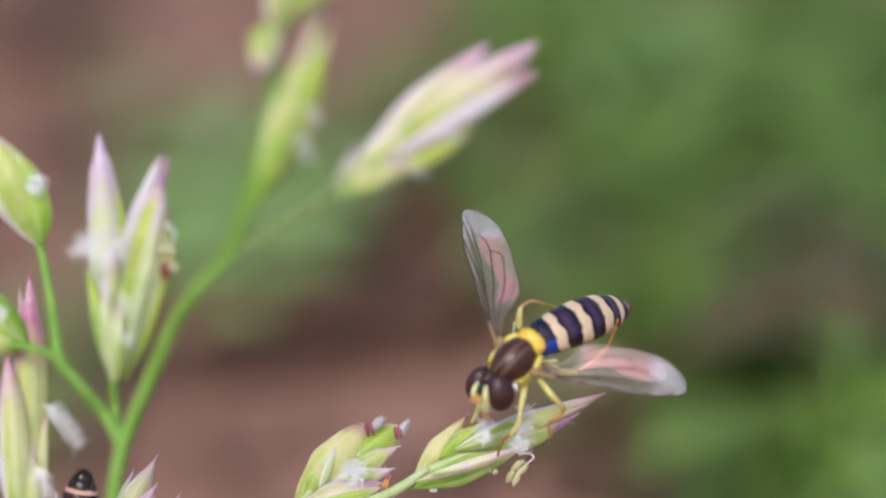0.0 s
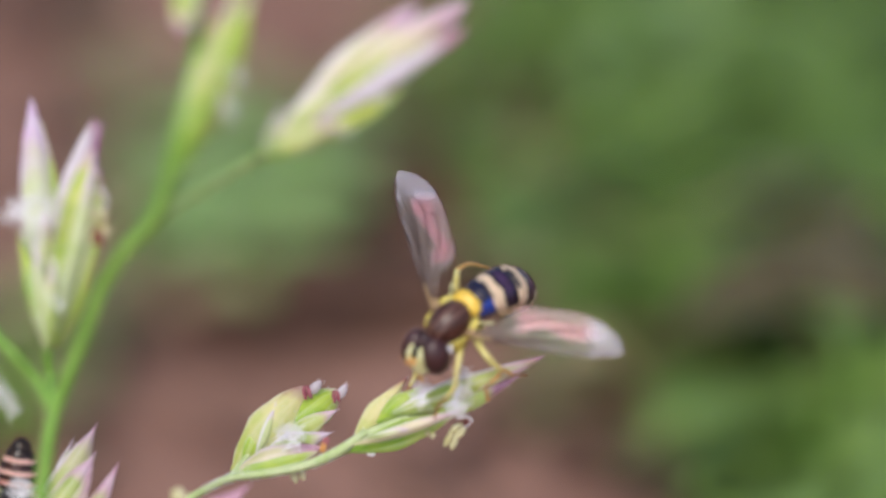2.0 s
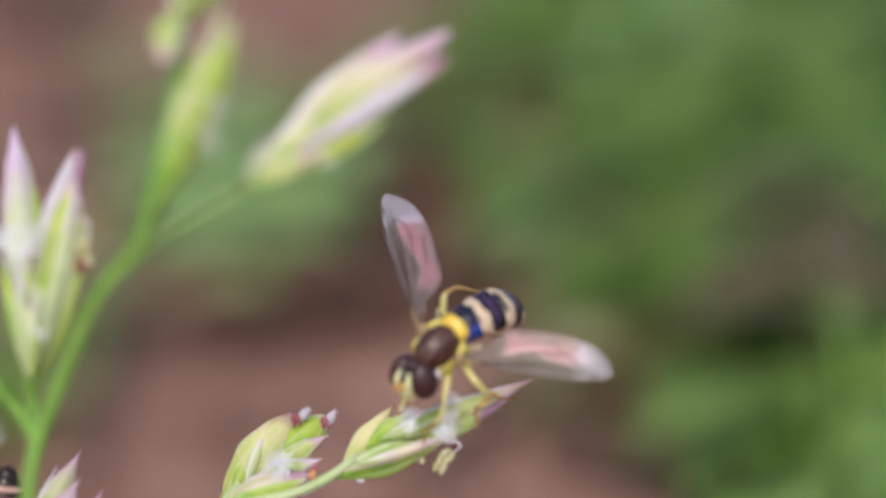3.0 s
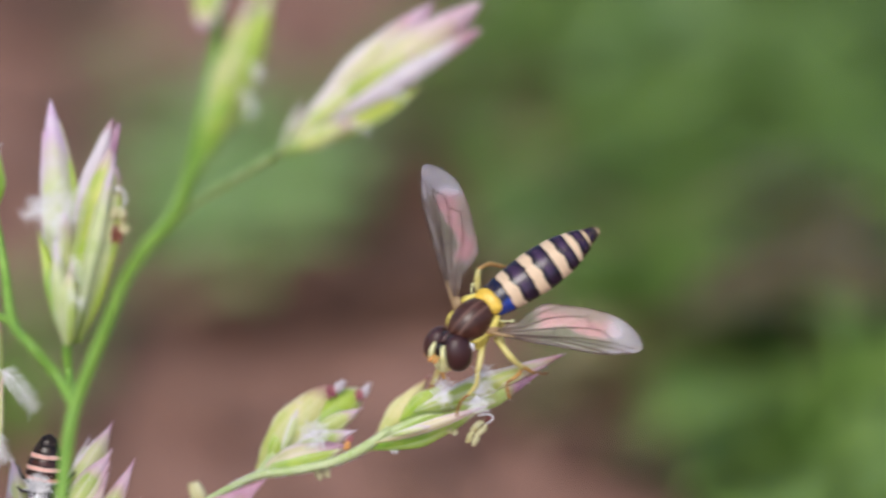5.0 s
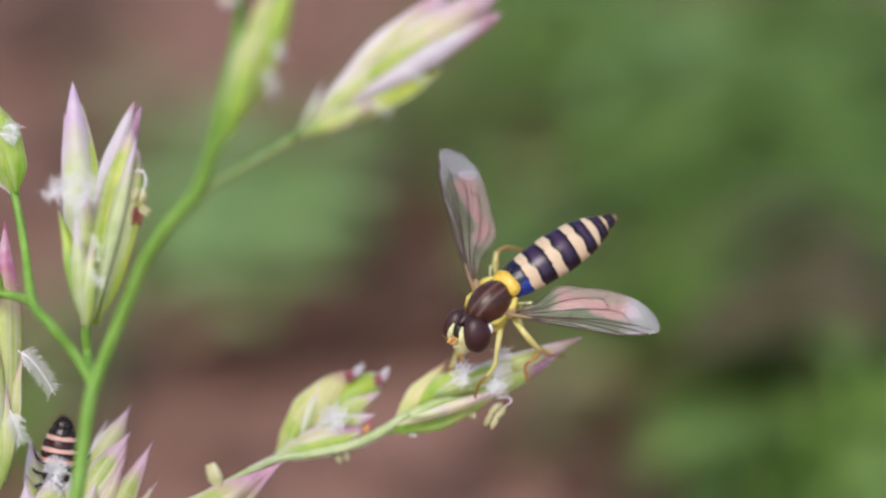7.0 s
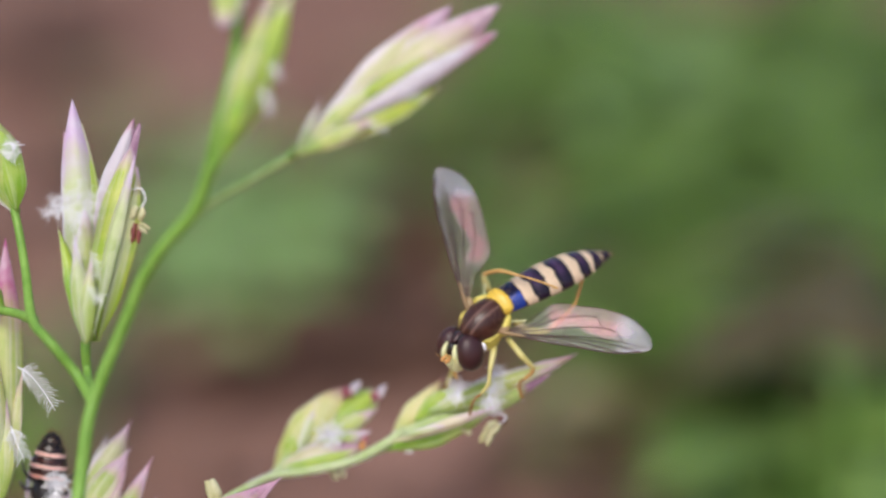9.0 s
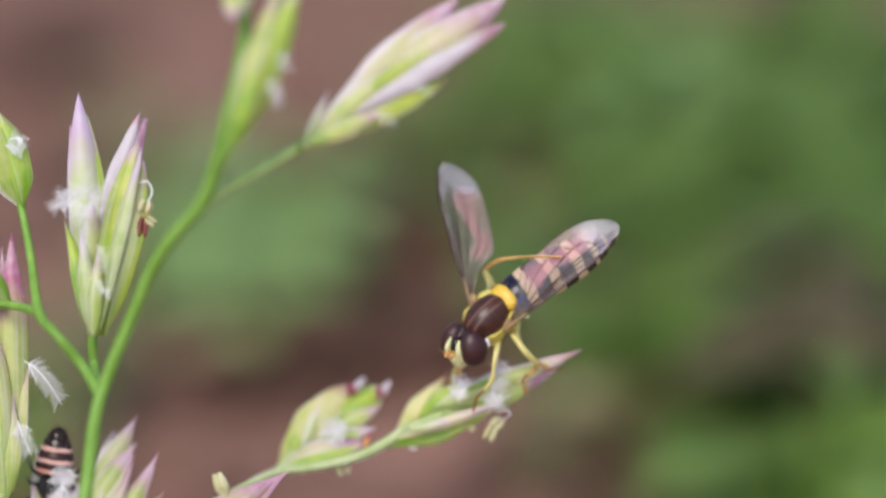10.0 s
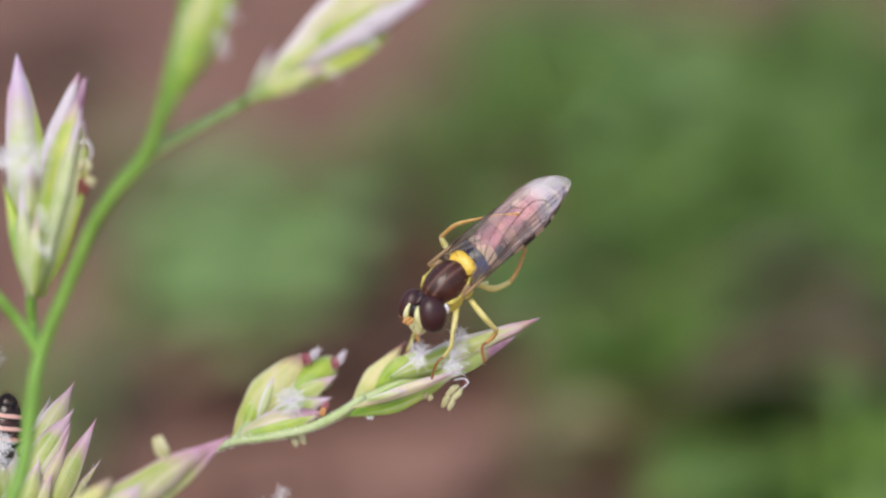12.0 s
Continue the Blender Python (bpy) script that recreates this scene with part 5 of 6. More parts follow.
# fine hair on thorax, scutellum and abdomen base
def fur(name, parent, centre, radii, count, length, seed, up=0.1):
    rng = random.Random(seed)
    bm = bmesh.new()
    for _ in range(count):
        d = Vector((rng.gauss(0, 1), rng.gauss(0, 1), rng.gauss(0, 1))).normalized()
        if d.z < up:
            continue
        p = Vector(centre) + Vector((d.x * radii[0], d.y * radii[1], d.z * radii[2]))
        e = p + (d + Vector((-0.5, 0, 0.1))).normalized() * length * rng.uniform(0.6, 1.2)
        tube(bm, [p, (p + e) / 2 + Vector((0, 0, 0.02)), e], [0.008, 0.003], 3, 1)
    return part(name, bm, HAIR, parent)


fur("thorax_hair", FLY, (0.05, 0, 0.12), (1.37, 1.02, 1.06), 420, 0.20, 3, -0.2)
for seg, (ln, w0, w1, w2) in zip(SEGMENTS, PLATES):
    fur("plate_hair", seg, (-ln / 2, 0, 0), (ln * 0.55, w1, w1 * 0.72), 170, 0.13, 21, 0.0)
fur("scutellum_hair", FLY, (-1.42, 0, 0.62), (0.52, 0.84, 0.36), 160, 0.32, 5)


# wings
def wing_edge(t, lead):
    """Half-width of the wing at t along its length, ahead of or behind its axis."""
    if t <= 0 or t >= 1:
        return 0.0
    if lead:
        round_tip = (1 - max(0.0, (t - 0.55) / 0.45) ** 3.0) ** 0.55
        return (0.20 + 0.42 * min(1, t / 0.7)) * round_tip * min(1, t / 0.03)
    k = max(0.0, min(1.0, (t - 0.17) / 0.17))
    k = math.sin(k * math.pi / 2) ** 0.85
    lobe = 0.34 * math.exp(-((t - 0.14) / 0.05) ** 2)
    round_tip = (1 - max(0.0, (t - 0.48) / 0.52) ** 3.0) ** 0.60
    return (0.26 * min(1, t / 0.05) + lobe + 1.57 * k) * round_tip


WING_LONG = 8.15


def wing_point(t, s, side):
    """s runs from 1 at the leading edge to -1 at the trailing edge."""
    y = wing_edge(t, True) * s if s > 0 else wing_edge(t, False) * s
    z = 0.22 * math.sin(math.pi * t) - 0.10 * s * s + 0.03 * math.sin(9 * t + 5 * s)
    return Vector((WING_LONG * t, y * side, z))


def build_wing(side):
    bm = bmesh.new()
    uv = bm.loops.layers.uv.verify()
    n, m = 44, 14
    grids = []
    for lift in (0.006, -0.006):
        grids.append([[bm.verts.new((wing_point(max(0.004, min(0.996, i / n)), 1 - 2 * j / m, side) + Vector((0, 0, lift))) * MM) for j in range(m + 1)] for i in range(n + 1)])

    def quad(vs, uvs):
        f = bm.faces.new(vs)
        for lp, q in zip(f.loops, uvs):
            lp[uv].uv = q

    for i in range(n):
        for j in range(m):
            for g, rev in ((grids[0], False), (grids[1], True)):
                vs = [g[i][j], g[i + 1][j], g[i + 1][j + 1], g[i][j + 1]]
                us = [(1 - j / m, i / n), (1 - j / m, (i + 1) / n), (1 - (j + 1) / m, (i + 1) / n), (1 - (j + 1) / m, i / n)]
                quad(vs[::-1] if rev else vs, us[::-1] if rev else us)
    edge = [(i, 0) for i in range(n + 1)] + [(n, j) for j in range(1, m + 1)] + [(i, m) for i in range(n - 1, -1, -1)] + [(0, j) for j in range(m - 1, 0, -1)]
    for (a, b), (c, d) in zip(edge, edge[1:] + edge[:1]):
        quad([grids[0][a][b], grids[1][a][b], grids[1][c][d], grids[0][c][d]], [(0, 0)] * 4)
    wing = part("wing", bm, WING, FLY, "clear iridescent wing with brown veins")
    # fore edge, three veins near it, then the curved veins and cross veins that close the cells
    for veins, r in (
        ([(0.0, 0.9), (0.25, 0.98), (0.5, 0.99), (0.75, 0.99), (0.93, 0.9)], 0.060),
        ([(0.0, 0.6), (0.2, 0.60), (0.42, 0.72), (0.56, 0.97)], 0.042),
        ([(0.02, 0.35), (0.25, 0.30), (0.5, 0.40), (0.68, 0.66), (0.80, 0.97)], 0.044),
        ([(0.12, 0.28), (0.32, 0.10), (0.55, 0.12), (0.76, 0.32), (0.92, 0.86)], 0.036),
        ([(0.30, 0.10), (0.45, -0.02), (0.62, -0.06), (0.80, -0.02), (0.95, 0.30)], 0.036),
        ([(0.04, -0.1), (0.20, -0.16), (0.36, -0.22), (0.52, -0.34), (0.68, -0.40), (0.76, -0.30), (0.80, -0.02)], 0.038),
        ([(0.05, -0.4), (0.20, -0.42), (0.34, -0.50), (0.48, -0.66), (0.60, -0.70), (0.64, -0.52), (0.66, -0.39)], 0.032),
        ([(0.06, -0.6), (0.20, -0.60), (0.32, -0.74), (0.44, -0.97)], 0.026),
        ([(0.40, 0.02), (0.42, -0.26)], 0.030),
        ([(0.60, -0.70), (0.64, -0.86)], 0.022),
        ([(0.0, -0.9), (0.14, -0.97), (0.24, -0.99), (0.34, -0.99), (0.5, -0.99), (0.72, -0.99), (0.9, -0.98), (0.98, -0.5)], 0.019),
    ):
        pts = [tuple(wing_point(max(0.004, t), s, side) + Vector((0, 0, 0.004))) for t, s in veins]
        part("wing_vein", tube(bmesh.new(), pts, [r * 1.05, r * 0.65], 5, 6), VEIN, wing)
    root = tube(bmesh.new(), [(-0.35, 0.0, -0.12), (0.0, 0.05 * side, -0.02), (0.5, 0.12 * side, 0.04), (1.3, 0.2 * side, 0.10)], [0.12, 0.13, 0.09, 0.03], 9, 4)
    ball(root, (0.05, -0.16 * side, -0.04), (0.34, 0.20, 0.10), 12, 8)
    part("wing_root", root, WING_ROOT, wing, "orange-brown wing root")
    return wing


WING_LEFT, WING_RIGHT = build_wing(-1), build_wing(1)


def wing_pose(root, angle, rise, twist):
    """Wing pose in the fly's frame: the wing points at the angle in the panicle's plane, lifted towards -y by rise, twisted about its length."""
    a, e = radians(angle), radians(rise)
    d = Vector((math.cos(e) * math.cos(a), -math.sin(e), math.cos(e) * math.sin(a)))
    up = Vector((0, -1, 0))
    up = (up - up.dot(d) * d).normalized()
    up = Matrix.Rotation(radians(twist), 3, d) @ up
    m = Matrix((d, up.cross(d), up)).transposed()
    m = FLY_TURN.transposed() @ m
    return Matrix.Translation(Vector(root) * MM) @ m.to_4x4()


ROOT_L, ROOT_R = tuple(to_fly((3.10, -3.06, -4.14))), tuple(to_fly((1.18, -2.61, -2.64)))
SPREAD_L = wing_pose(ROOT_L, -6.5, 4, -16)
SPREAD_R = wing_pose(ROOT_R, 102.0, -20, 4)
WING_LEFT.matrix_basis, WING_RIGHT.matrix_basis = SPREAD_L, SPREAD_R


# legs: thigh with shin and foot on it
def leg(name, points, radii, mats, label):
    ps = [to_fly(p) for p in points]
    thigh = part(name, tube(bmesh.new(), [tuple(p) for p in ps[:3]], radii[0], 8, 5), mats[0], FLY, label)
    part("shin", tube(bmesh.new(), [tuple(p) for p in ps[2:5]], radii[1], 8, 5), mats[1], thigh)
    foot = bmesh.new()
    path = spline(ps[4:], 5)
    for a, b in zip(path[::2], path[2::2]):
        tube(foot, [tuple(a), tuple((a + b) / 2), tuple(b)], [radii[2] * 0.7, radii[2], radii[2] * 0.8], 7, 2)
    part("foot", foot, mats[2], thigh, "brown foot")
    return thigh


TH, SH = [0.15, 0.185, 0.13], [0.11, 0.125, 0.085]
YEL = (YELLOW_LEG, YELLOW_LEG, BROWN_FOOT)
leg("front_leg", [(2.67, -2.20, -4.71), (2.55, -2.60, -5.43), (2.39, -2.80, -6.33), (2.30, -2.60, -7.00), (1.88, -2.40, -7.55), (1.46, -2.20, -7.92), (1.22, -1.60, -8.73)], [TH, SH, 0.075], (YELLOW_LEG, YELLOW_LEG, BROWN_FOOT), "yellow front leg with brown foot")
leg("front_leg", [(1.04, -0.60, -4.55), (0.67, 0.20, -5.63), (0.18, 0.50, -6.40), (0.06, 0.60, -6.77), (-0.12, 0.70, -7.08), (-0.25, 0.70, -7.33), (-0.37, 0.80, -7.64)], [TH, SH, 0.07], YEL, "yellow front leg with brown foot")
leg("middle_leg", [(3.37, -2.40, -4.52), (4.06, -2.80, -5.42), (4.74, -2.20, -6.16), (4.56, -1.80, -6.48), (4.20, -1.60, -6.78), (3.92, -1.60, -7.03), (4.08, -1.20, -7.83)], [TH, [0.12, 0.12, 0.09], 0.085], (YELLOW_LEG, ORANGE_LEG, BROWN_FOOT), "yellow middle leg with brown foot")
leg("middle_leg", [(1.59, -0.40, -3.02), (0.95, 1.20, -4.11), (0.49, 1.80, -5.20), (0.37, 1.80, -5.82), (0.18, 1.60, -6.43), (0.06, 1.40, -6.73), (-0.12, 1.20, -7.09)], [TH, SH, 0.07], YEL, "yellow middle leg with brown foot")
HIND_L = leg("hind_leg", [(3.68, -1.60, -3.62), (4.60, -1.20, -3.87), (5.49, -1.00, -3.54), (5.98, -0.80, -2.71), (6.35, -0.60, -1.68), (6.29, -0.40, -0.89), (6.17, -0.20, -0.09)], [TH, SH, 0.075], (YELLOW_LEG, ORANGE_LEG, BROWN_FOOT), "orange-yellow hind leg")
HIND_R = leg("hind_leg", [(2.38, -1.00, -2.04), (2.01, -1.20, -1.49), (1.80, -1.40, -1.07), (2.61, -2.00, -0.46), (3.67, -2.60, -0.21), (4.87, -3.20, -0.03), (6.07, -3.60, 0.00)], [TH, SH, 0.07], (YELLOW_LEG, ORANGE_LEG, ORANGE_LEG), "orange-yellow hind leg")

# ---- the small dark fly in the cluster ----
DARK_TURN = body_axes(262.0, -8.0, 0.0)
DARK_AT = Matrix.Translation(Vector((-21.39, -1.50, -12.93)) * MM) @ DARK_TURN.to_4x4()
DARK = tagged(new("dark_fly"), "small dark fly with pink-banded black abdomen, head down among bracts", "fly")
DARK.matrix_world = resting(Matrix(), DARK_AT)
x = -0.75
for k, (ln, w0, w1, w2) in enumerate([(0.55, 0.94, 1.06, 1.02), (0.66, 1.00, 1.04, 0.88), (0.68, 0.86, 0.86, 0.62), (0.60, 0.60, 0.56, 0.38)]):
    seg = part("abdomen_segment", plate_bm(ln + 0.05, w0, w1, w2, 0.8, end=k == 3), PINK_BELTS[k], DARK, "black plate with a pink band" if k < 3 else "")
    seg.location = Vector((x, 0, 0)) * MM
    x -= ln
part("thorax", ball(bmesh.new(), (0.1, 0, 0), (1.0, 0.8, 0.75), 20, 12), BLACK, DARK)
part("head", ball(bmesh.new(), (1.25, 0, -0.1), (0.4, 0.72, 0.6), 18, 10), EYE_RED, DARK)
fur("hair", DARK, (-2.0, 0, 0), (1.35, 0.72, 0.62), 700, 0.22, 8, -0.5)
for s in (1, -1):
    for k, x in enumerate((0.5, 0.0, -0.4)):
        part("leg", tube(bmesh.new(), [(x, 0.6 * s, -0.3), (x + 0.25 - 0.35 * k, 1.15 * s, 0.25), (x + 0.35 - 0.6 * k, 1.55 * s, -0.9)], [0.10, 0.09, 0.05], 6, 4), BLACK, DARK)


# ---- what moves ----
def motions():
    swaying = [
        (0.0, sway(1.69, -3.50, -2.25, 1.48, 0.12, 0.69)),
        (0.1, sway(1.88, -3.84, -2.30, 1.64, 0.03, 0.38)),
        (0.2, sway(0.71, -4.18, -1.73, 1.80, -0.07, 0.07)),
        (0.3, sway(-0.98, -4.52, -1.28, 1.96, -0.16, -0.25)),
        (0.4, sway(-1.80, -4.86, -0.71, 2.11, -0.25, -0.56)),
        (0.5, sway(-1.65, -5.20, -1.32, 2.27, -0.34, -0.87)),
        (0.6, sway(-1.03, -5.16, -3.08, 2.14, -0.26, -0.89)),
        (0.7, sway(-0.41, -5.12, -2.07, 2.02, -0.18, -0.91)),
        (0.8, sway(-0.05, -5.08, -0.57, 1.89, -0.11, -0.93)),
        (0.9, sway(-0.55, -5.04, -0.05, 1.77, -0.03, -0.95)),
        (1.0, sway(-1.01, -5.00, 0.43, 1.64, 0.05, -0.97)),
        (1.1, sway(-1.19, -4.96, 1.69, 1.58, 0.10, -0.98)),
        (1.2, sway(-0.60, -4.92, 0.97, 1.51, 0.14, -0.98)),
        (1.3, sway(-0.50, -4.88, -0.38, 1.45, 0.19, -0.99)),
        (1.4, sway(-0.28, -4.84, -1.35, 1.39, 0.23, -0.99)),
        (1.5, sway(-0.51, -4.80, 0.10, 1.32, 0.28, -1.00)),
        (1.6, sway(-2.11, -5.08, 1.30, 1.30, 0.24, -1.02)),
        (1.7, sway(-2.84, -5.36, 2.36, 1.28, 0.21, -1.04)),
        (1.8, sway(-3.07, -5.64, 2.20, 1.26, 0.17, -1.07)),
        (1.9, sway(-2.07, -5.92, 1.43, 1.23, 0.14, -1.09)),
        (2.0, sway(-1.64, -6.20, -0.22, 1.21, 0.10, -1.12)),
        (2.1, sway(-0.89, -6.40, 0.14, 1.32, -0.15, -1.28)),
        (2.2, sway(-0.94, -6.60, 1.75, 1.44, -0.40, -1.44)),
        (2.3, sway(-2.62, -6.80, 2.87, 1.55, -0.65, -1.61)),
        (2.4, sway(-3.80, -7.00, 2.37, 1.66, -0.90, -1.77)),
        (2.5, sway(-2.85, -7.20, 0.78, 1.78, -1.15, -1.93)),
        (2.6, sway(-2.36, -7.10, -0.61, 1.75, -1.09, -1.85)),
        (2.7, sway(-2.36, -7.00, -1.70, 1.73, -1.02, -1.77)),
        (4.3, sway(-2.06, -4.60, 0.08, 1.34, 0.05, -0.42)),
        (4.4, sway(-2.24, -4.50, -1.01, 1.32, 0.12, -0.34)),
        (4.5, sway(-1.89, -4.40, -1.64, 1.29, 0.18, -0.25)),
        (4.6, sway(-2.21, -3.68, -0.68, 1.09, 0.10, -0.38)),
        (4.7, sway(-3.05, -2.96, 0.66, 0.88, 0.01, -0.50)),
        (4.8, sway(-2.40, -2.24, 0.14, 0.68, -0.08, -0.63)),
        (4.9, sway(-1.87, -1.52, 0.63, 0.47, -0.17, -0.76)),
        (5.0, sway(-0.51, -0.80, -0.25, 0.27, -0.26, -0.88)),
        (5.1, sway(0.85, -0.64, 0.25, 0.22, -0.21, -0.69)),
        (5.2, sway(0.71, -0.48, -0.97, 0.17, -0.16, -0.49)),
        (5.3, sway(0.56, -0.32, -0.97, 0.12, -0.12, -0.30)),
        (5.4, sway(0.30, -0.16, -1.21, 0.07, -0.07, -0.10)),
        (5.5, sway(-0.00, 0.00, -0.00, 0.02, -0.02, 0.09)),
        (5.6, sway(-0.96, -0.04, 1.50, -0.38, -0.10, 0.18)),
        (5.7, sway(-1.46, -0.08, 2.49, -0.78, -0.19, 0.27)),
        (5.8, sway(-1.47, -0.12, 3.34, -1.18, -0.27, 0.36)),
        (5.9, sway(-0.84, -0.16, 4.07, -1.58, -0.35, 0.44)),
        (6.0, sway(0.08, -0.20, 4.06, -1.98, -0.44, 0.53)),
        (6.1, sway(-0.60, -0.04, 3.23, -1.81, -0.44, 0.41)),
        (6.2, sway(-1.10, 0.12, 1.90, -1.65, -0.45, 0.29)),
        (6.3, sway(-0.99, 0.28, 1.06, -1.48, -0.46, 0.18)),
        (6.4, sway(-0.87, 0.44, 0.48, -1.31, -0.47, 0.06)),
        (6.5, sway(-0.96, 0.60, 0.90, -1.15, -0.48, -0.06)),
        (6.6, sway(-0.59, 0.72, 1.69, -1.11, -0.46, -0.16)),
        (6.7, sway(0.41, 0.84, 0.94, -1.08, -0.44, -0.26)),
        (8.3, sway(0.60, 2.76, 0.25, -0.50, -0.14, -1.81)),
        (8.4, sway(1.34, 2.88, -0.35, -0.46, -0.12, -1.91)),
        (8.5, sway(1.71, 3.00, 1.24, -0.42, -0.10, -2.00)),
        (8.6, sway(1.60, 2.88, 1.79, -0.49, -0.18, -2.11)),
        (8.7, sway(1.08, 2.76, 0.29, -0.56, -0.25, -2.21)),
        (8.8, sway(-0.04, 2.64, 0.64, -0.63, -0.33, -2.31)),
        (8.9, sway(-0.05, 2.52, 0.25, -0.70, -0.40, -2.41)),
        (9.0, sway(0.22, 2.40, -0.35, -0.76, -0.48, -2.51)),
        (9.1, sway(0.94, 2.50, 0.12, -0.78, -0.48, -2.58)),
        (9.2, sway(1.44, 2.60, 0.63, -0.79, -0.48, -2.64)),
        (9.3, sway(0.58, 2.70, 0.39, -0.81, -0.48, -2.71)),
        (9.4, sway(-0.28, 2.80, -0.59, -0.82, -0.48, -2.77)),
        (9.5, sway(-0.18, 2.90, -0.26, -0.83, -0.48, -2.83)),
        (9.6, sway(-1.02, 2.82, -0.71, -0.90, -0.47, -2.86)),
        (9.7, sway(-0.29, 2.74, 0.15, -0.97, -0.46, -2.89)),
        (9.8, sway(-0.68, 2.66, 1.13, -1.03, -0.46, -2.92)),
        (9.9, sway(0.19, 2.58, 1.62, -1.10, -0.45, -2.94)),
        (10.0, sway(0.45, 2.50, -0.15, -1.17, -0.44, -2.97)),
        (10.1, sway(-0.38, 2.38, -0.42, -1.45, -0.47, -2.59)),
        (10.2, sway(-0.53, 2.26, -0.17, -1.73, -0.50, -2.21)),
        (10.3, sway(-0.43, 2.14, 1.56, -2.02, -0.53, -1.84)),
        (10.4, sway(-0.22, 2.02, 2.18, -2.30, -0.55, -1.46)),
        (10.5, sway(-0.77, 1.90, 1.95, -2.58, -0.58, -1.08)),
        (10.6, sway(-0.87, 1.60, 2.32, -2.62, -0.43, -0.96)),
        (10.7, sway(-0.14, 1.30, 1.11, -2.66, -0.28, -0.84)),
        (10.8, sway(0.35, 1.00, 0.76, -2.70, -0.13, -0.72)),
        (10.9, sway(-0.03, 0.70, -0.21, -2.74, 0.02, -0.60)),
        (11.0, sway(-0.44, 0.40, -0.75, -2.78, 0.17, -0.48)),
        (11.1, sway(-1.16, 0.28, -0.31, -2.85, 0.14, -0.66)),
        (11.2, sway(-2.89, 0.16, 0.43, -2.92, 0.10, -0.85)),
        (11.3, sway(-2.78, 0.04, 1.05, -2.99, 0.07, -1.04)),
        (11.4, sway(-1.54, -0.08, 1.55, -3.06, 0.04, -1.23)),
        (11.5, sway(-0.43, -0.20, 2.19, -3.14, 0.01, -1.42)),
        (11.6, sway(0.30, -0.24, 0.53, -3.07, -0.13, -1.33)),
        (11.7, sway(0.15, -0.28, -0.86, -3.01, -0.28, -1.25)),
        (11.8, sway(0.13, -0.32, 0.11, -2.94, -0.42, -1.16)),
        (11.9, sway(-1.63, -0.36, 1.83, -2.87, -0.56, -1.07)),
        (12.0, sway(-1.90, -0.40, 1.62, -2.81, -0.70, -0.99)),
    ]
    # how far the stem leads or lags the side twig on which the fly sits: seconds, mm across, mm up, roll, turn
    LAG = [(0, 0.70, 0.34, -0.21, -0.22), (0.5, 0.44, 0.59, -1.41, 0.50), (1, 0.68, -0.04, 0.27, 0.28), (1.5, 0.97, -0.12, -0.29, -0.71), (2, 0.85, 0.23, -0.67, 0.14), (2.5, 0.92, 0.12, 0.28, 0.65), (4.5, 0.10, 0.26, -0.05, 0.31), (5, 0.28, 0.26, -0.38, 0.81), (5.5, 0.00, 0.01, 0.01, -0.08), (6, 0.24, -0.01, 0.16, -0.17), (6.5, 0.18, -0.02, 0.34, 0.10), (8.5, 0.43, 0.14, 0.32, 1.82), (9, 0.43, 0.12, 0.34, 2.09), (9.5, 0.58, 0.12, 0.40, 2.50), (10, 0.51, 0.25, 0.11, 2.97), (10.5, 0.29, 0.12, 0.17, 1.63), (11, -0.04, 0.19, 0.40, 1.65), (11.5, -0.19, 0.26, -0.59, 2.04), (12, -0.36, 0.36, 0.34, 2.65)]

    def lag(t):
        for p, q in zip(LAG, LAG[1:]):
            if t <= q[0]:
                k = (t - p[0]) / (q[0] - p[0])
                across, up, roll, turn = (a + (b - a) * k for a, b in zip(p[1:], q[1:]))
                return sway(across, 0.0, up, 0.0, roll, turn)

    foot = Matrix.Translation(FOOT * MM)
    walk(PANICLE, [(t, resting(m @ lag(t), foot, t)) for t, m in swaying])
    # the dark fly shifts its stance a little on its bracts: seconds, mm
    stance = [(0.0, -0.55), (2.7, -0.55), (4.3, -0.05), (6.7, -0.05), (8.3, -0.85), (10.2, -0.85), (11.0, -0.45), (12.0, -0.15)]

    def step(t):
        for (a, x), (b, y) in zip(stance, stance[1:]):
            if t <= b:
                return Matrix.Translation(Vector((x + (y - x) * (t - a) / (b - a), 0, 0)) * MM)

    walk(DARK, [(t, resting(m @ lag(t), step(t) @ DARK_AT, t)) for t, m in swaying])
    walk(FLY, [(t, resting(m, FLY_AT, t)) for t, m in swaying])
    for ob in (side_twig, J_SPIKE, K_SPIKE):
        walk(ob, [(t, foot.inverted() @ lag(t).inverted()) for t, m in swaying])
    # the abdomen: time, first pitch, bend, yaw, roll
    bends = [(0.0, 10, 8, -15, 0), (0.4, 8, 10, -10, 0), (0.85, 6, 11, -9, 0), (0.98, 7, 24, -10, 0), (1.5, 8, 30, -10, 0), (2.7, 10, 32, -10, 0), (3.3, 8, 22, -10, 0), (3.9, 0, 2, -11, 0), (4.3, -4, -1, -11, 0),
             (6.7, -4, -1, -11, 0), (7.4, 0, 4, -12, 8), (8.3, 9, 2, -14, 28), (9.55, 9, 2, -11, 28), (9.75, 2, 2, -12, 8), (9.9, -2, 1, -13, 0), (10.15, -2, 1, -13, 0), (10.35, -4, 0, -7, 0), (12.0, -4, 0, -7, 0)]
    for k, ob in enumerate(SEGMENTS):
        walk(ob, [(t, abdomen_poses(a, b, c, d)[k]) for t, a, b, c, d in bends])
    fold_l = wing_pose((-0.30, 1.22, 0.30), 46.5, 4, -10)
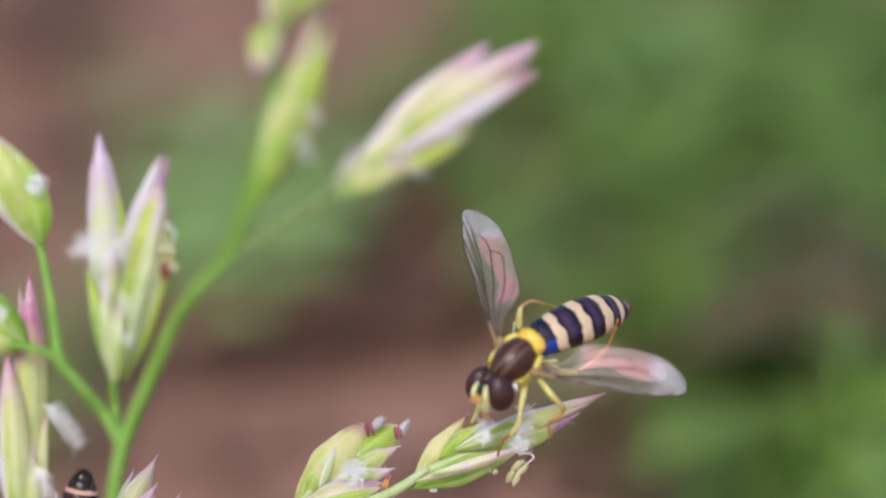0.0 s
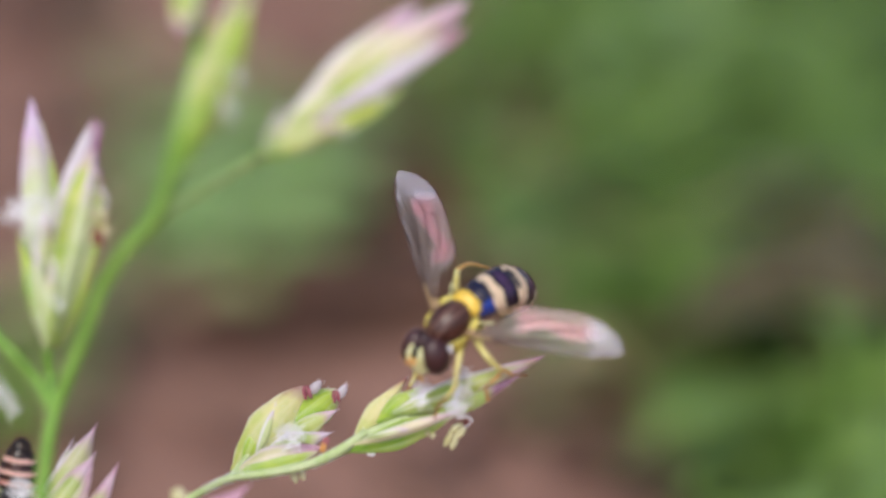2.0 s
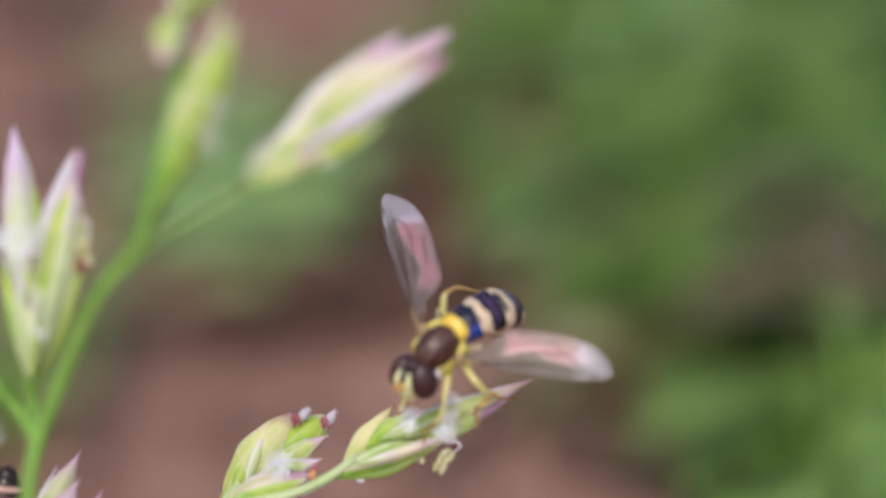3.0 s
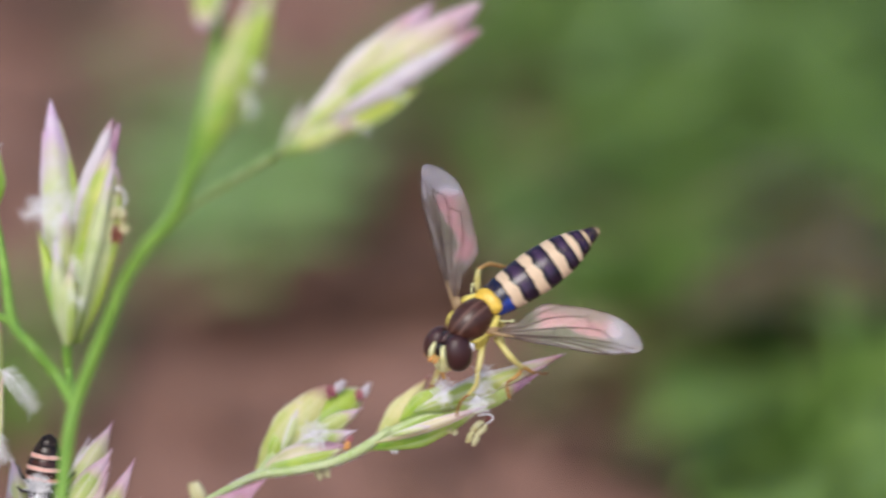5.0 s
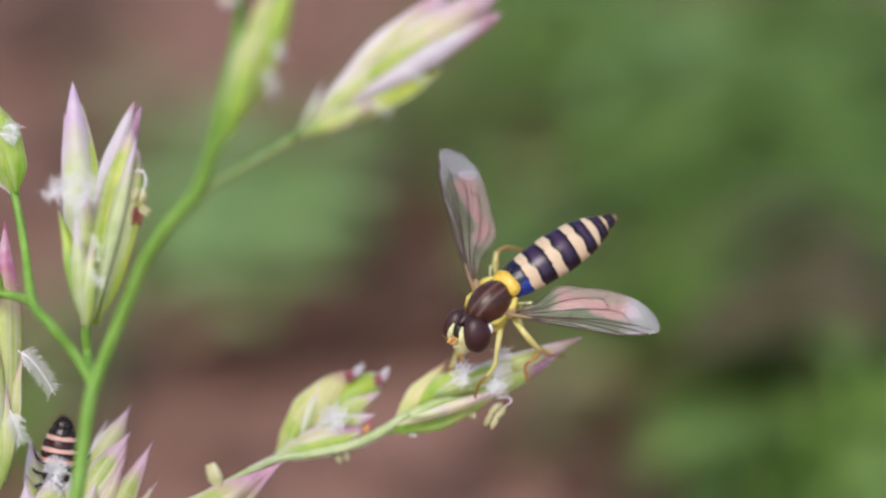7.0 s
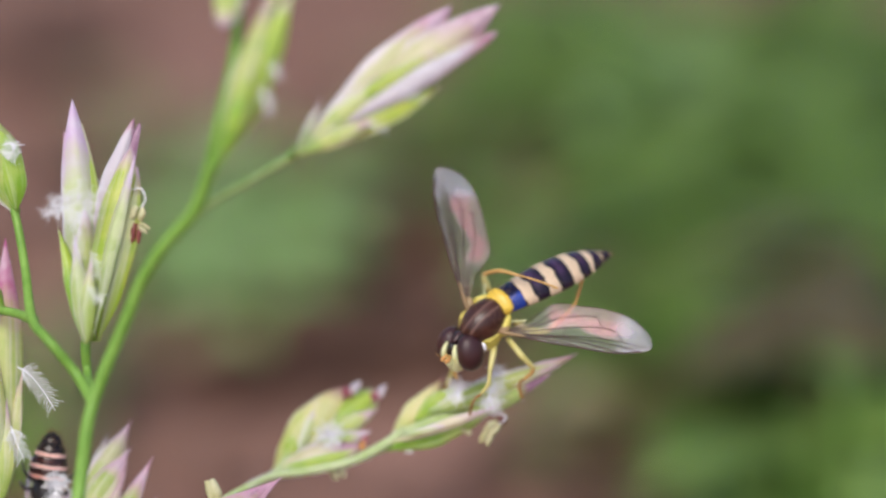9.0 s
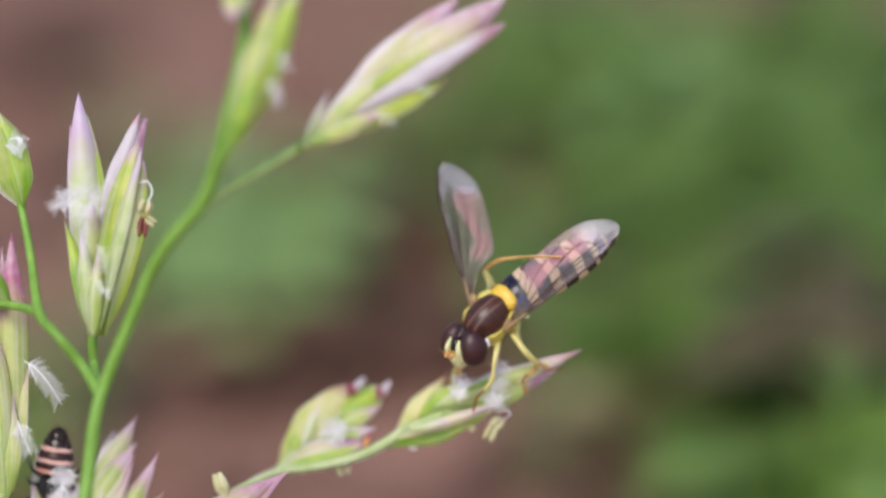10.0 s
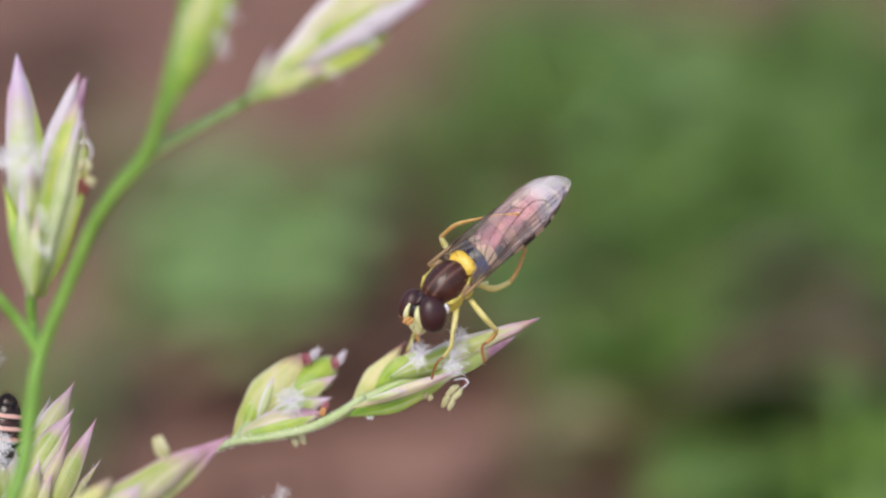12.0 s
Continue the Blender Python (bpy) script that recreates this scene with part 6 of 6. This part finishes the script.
    fold_r = wing_pose((-0.30, -1.22, 0.42), 33.0, 4, 6)
    near_l = wing_pose((-0.30, 1.22, 0.30), 41.5, 4, -10)
    half_l = wing_pose((-0.30, 1.15, 0.40), 22.0, 8, -8)
    half_r = wing_pose((-0.30, -1.15, 0.46), 68.0, 4, 0)
    walk(WING_LEFT, [(0.0, SPREAD_L), (9.7, SPREAD_L), (9.82, half_l), (9.92, near_l), (10.15, near_l), (10.35, fold_l), (12.0, fold_l)])
    early_r = wing_pose(ROOT_R, 103.0, -28, 4)
    lean_r = wing_pose(ROOT_R, 105.0, -27, 4)
    walk(WING_RIGHT, [(0.0, early_r), (1.0, early_r), (2.0, lean_r), (2.7, lean_r), (4.3, SPREAD_R), (10.15, SPREAD_R), (10.25, half_r), (10.35, fold_r), (12.0, fold_r)])
    # hind legs: tucked under the body, then stroking along the abdomen
    rest_l, rest_r = HIND_L.matrix_basis.copy(), HIND_R.matrix_basis.copy()

    def swing(root, foot, goal):
        a, b, c = to_fly(root), to_fly(foot), to_fly(goal)
        turn = (b - a).rotation_difference(c - a).to_matrix().to_4x4()
        return Matrix.Translation(a * MM) @ turn @ Matrix.Translation(-a * MM)

    low_l = swing((3.68, -1.60, -3.62), (6.17, -0.20, -0.09), (6.07, 0.90, -6.47))
    stroke_l = swing((3.68, -1.60, -3.62), (6.17, -0.20, -0.09), (8.16, -1.20, -1.13))
    brush_l = swing((3.68, -1.60, -3.62), (6.17, -0.20, -0.09), (6.60, -1.60, -0.40))
    low_r = swing((2.38, -1.00, -2.04), (6.07, -3.60, 0.00), (5.93, 4.50, -1.21))
    walk(HIND_L, [(0.0, stroke_l), (0.6, stroke_l), (1.0, low_l), (7.2, low_l), (8.1, stroke_l), (8.6, brush_l), (8.9, stroke_l), (9.2, brush_l), (9.5, stroke_l), (9.7, low_l), (10.1, low_l), (10.4, rest_l), (12.0, rest_l)])
    over_a = swing((2.38, -1.00, -2.04), (6.07, -3.60, 0.00), (6.20, -3.40, -0.85))
    over_b = swing((2.38, -1.00, -2.04), (6.07, -3.60, 0.00), (5.50, -3.70, -1.90))
    walk(HIND_R, [(0.0, low_r), (7.2, low_r), (8.2, over_a), (8.5, over_b), (8.75, over_a), (9.0, over_b), (9.3, over_a), (9.6, over_a), (9.8, over_b), (10.1, rest_r), (12.0, rest_r)])


motions()
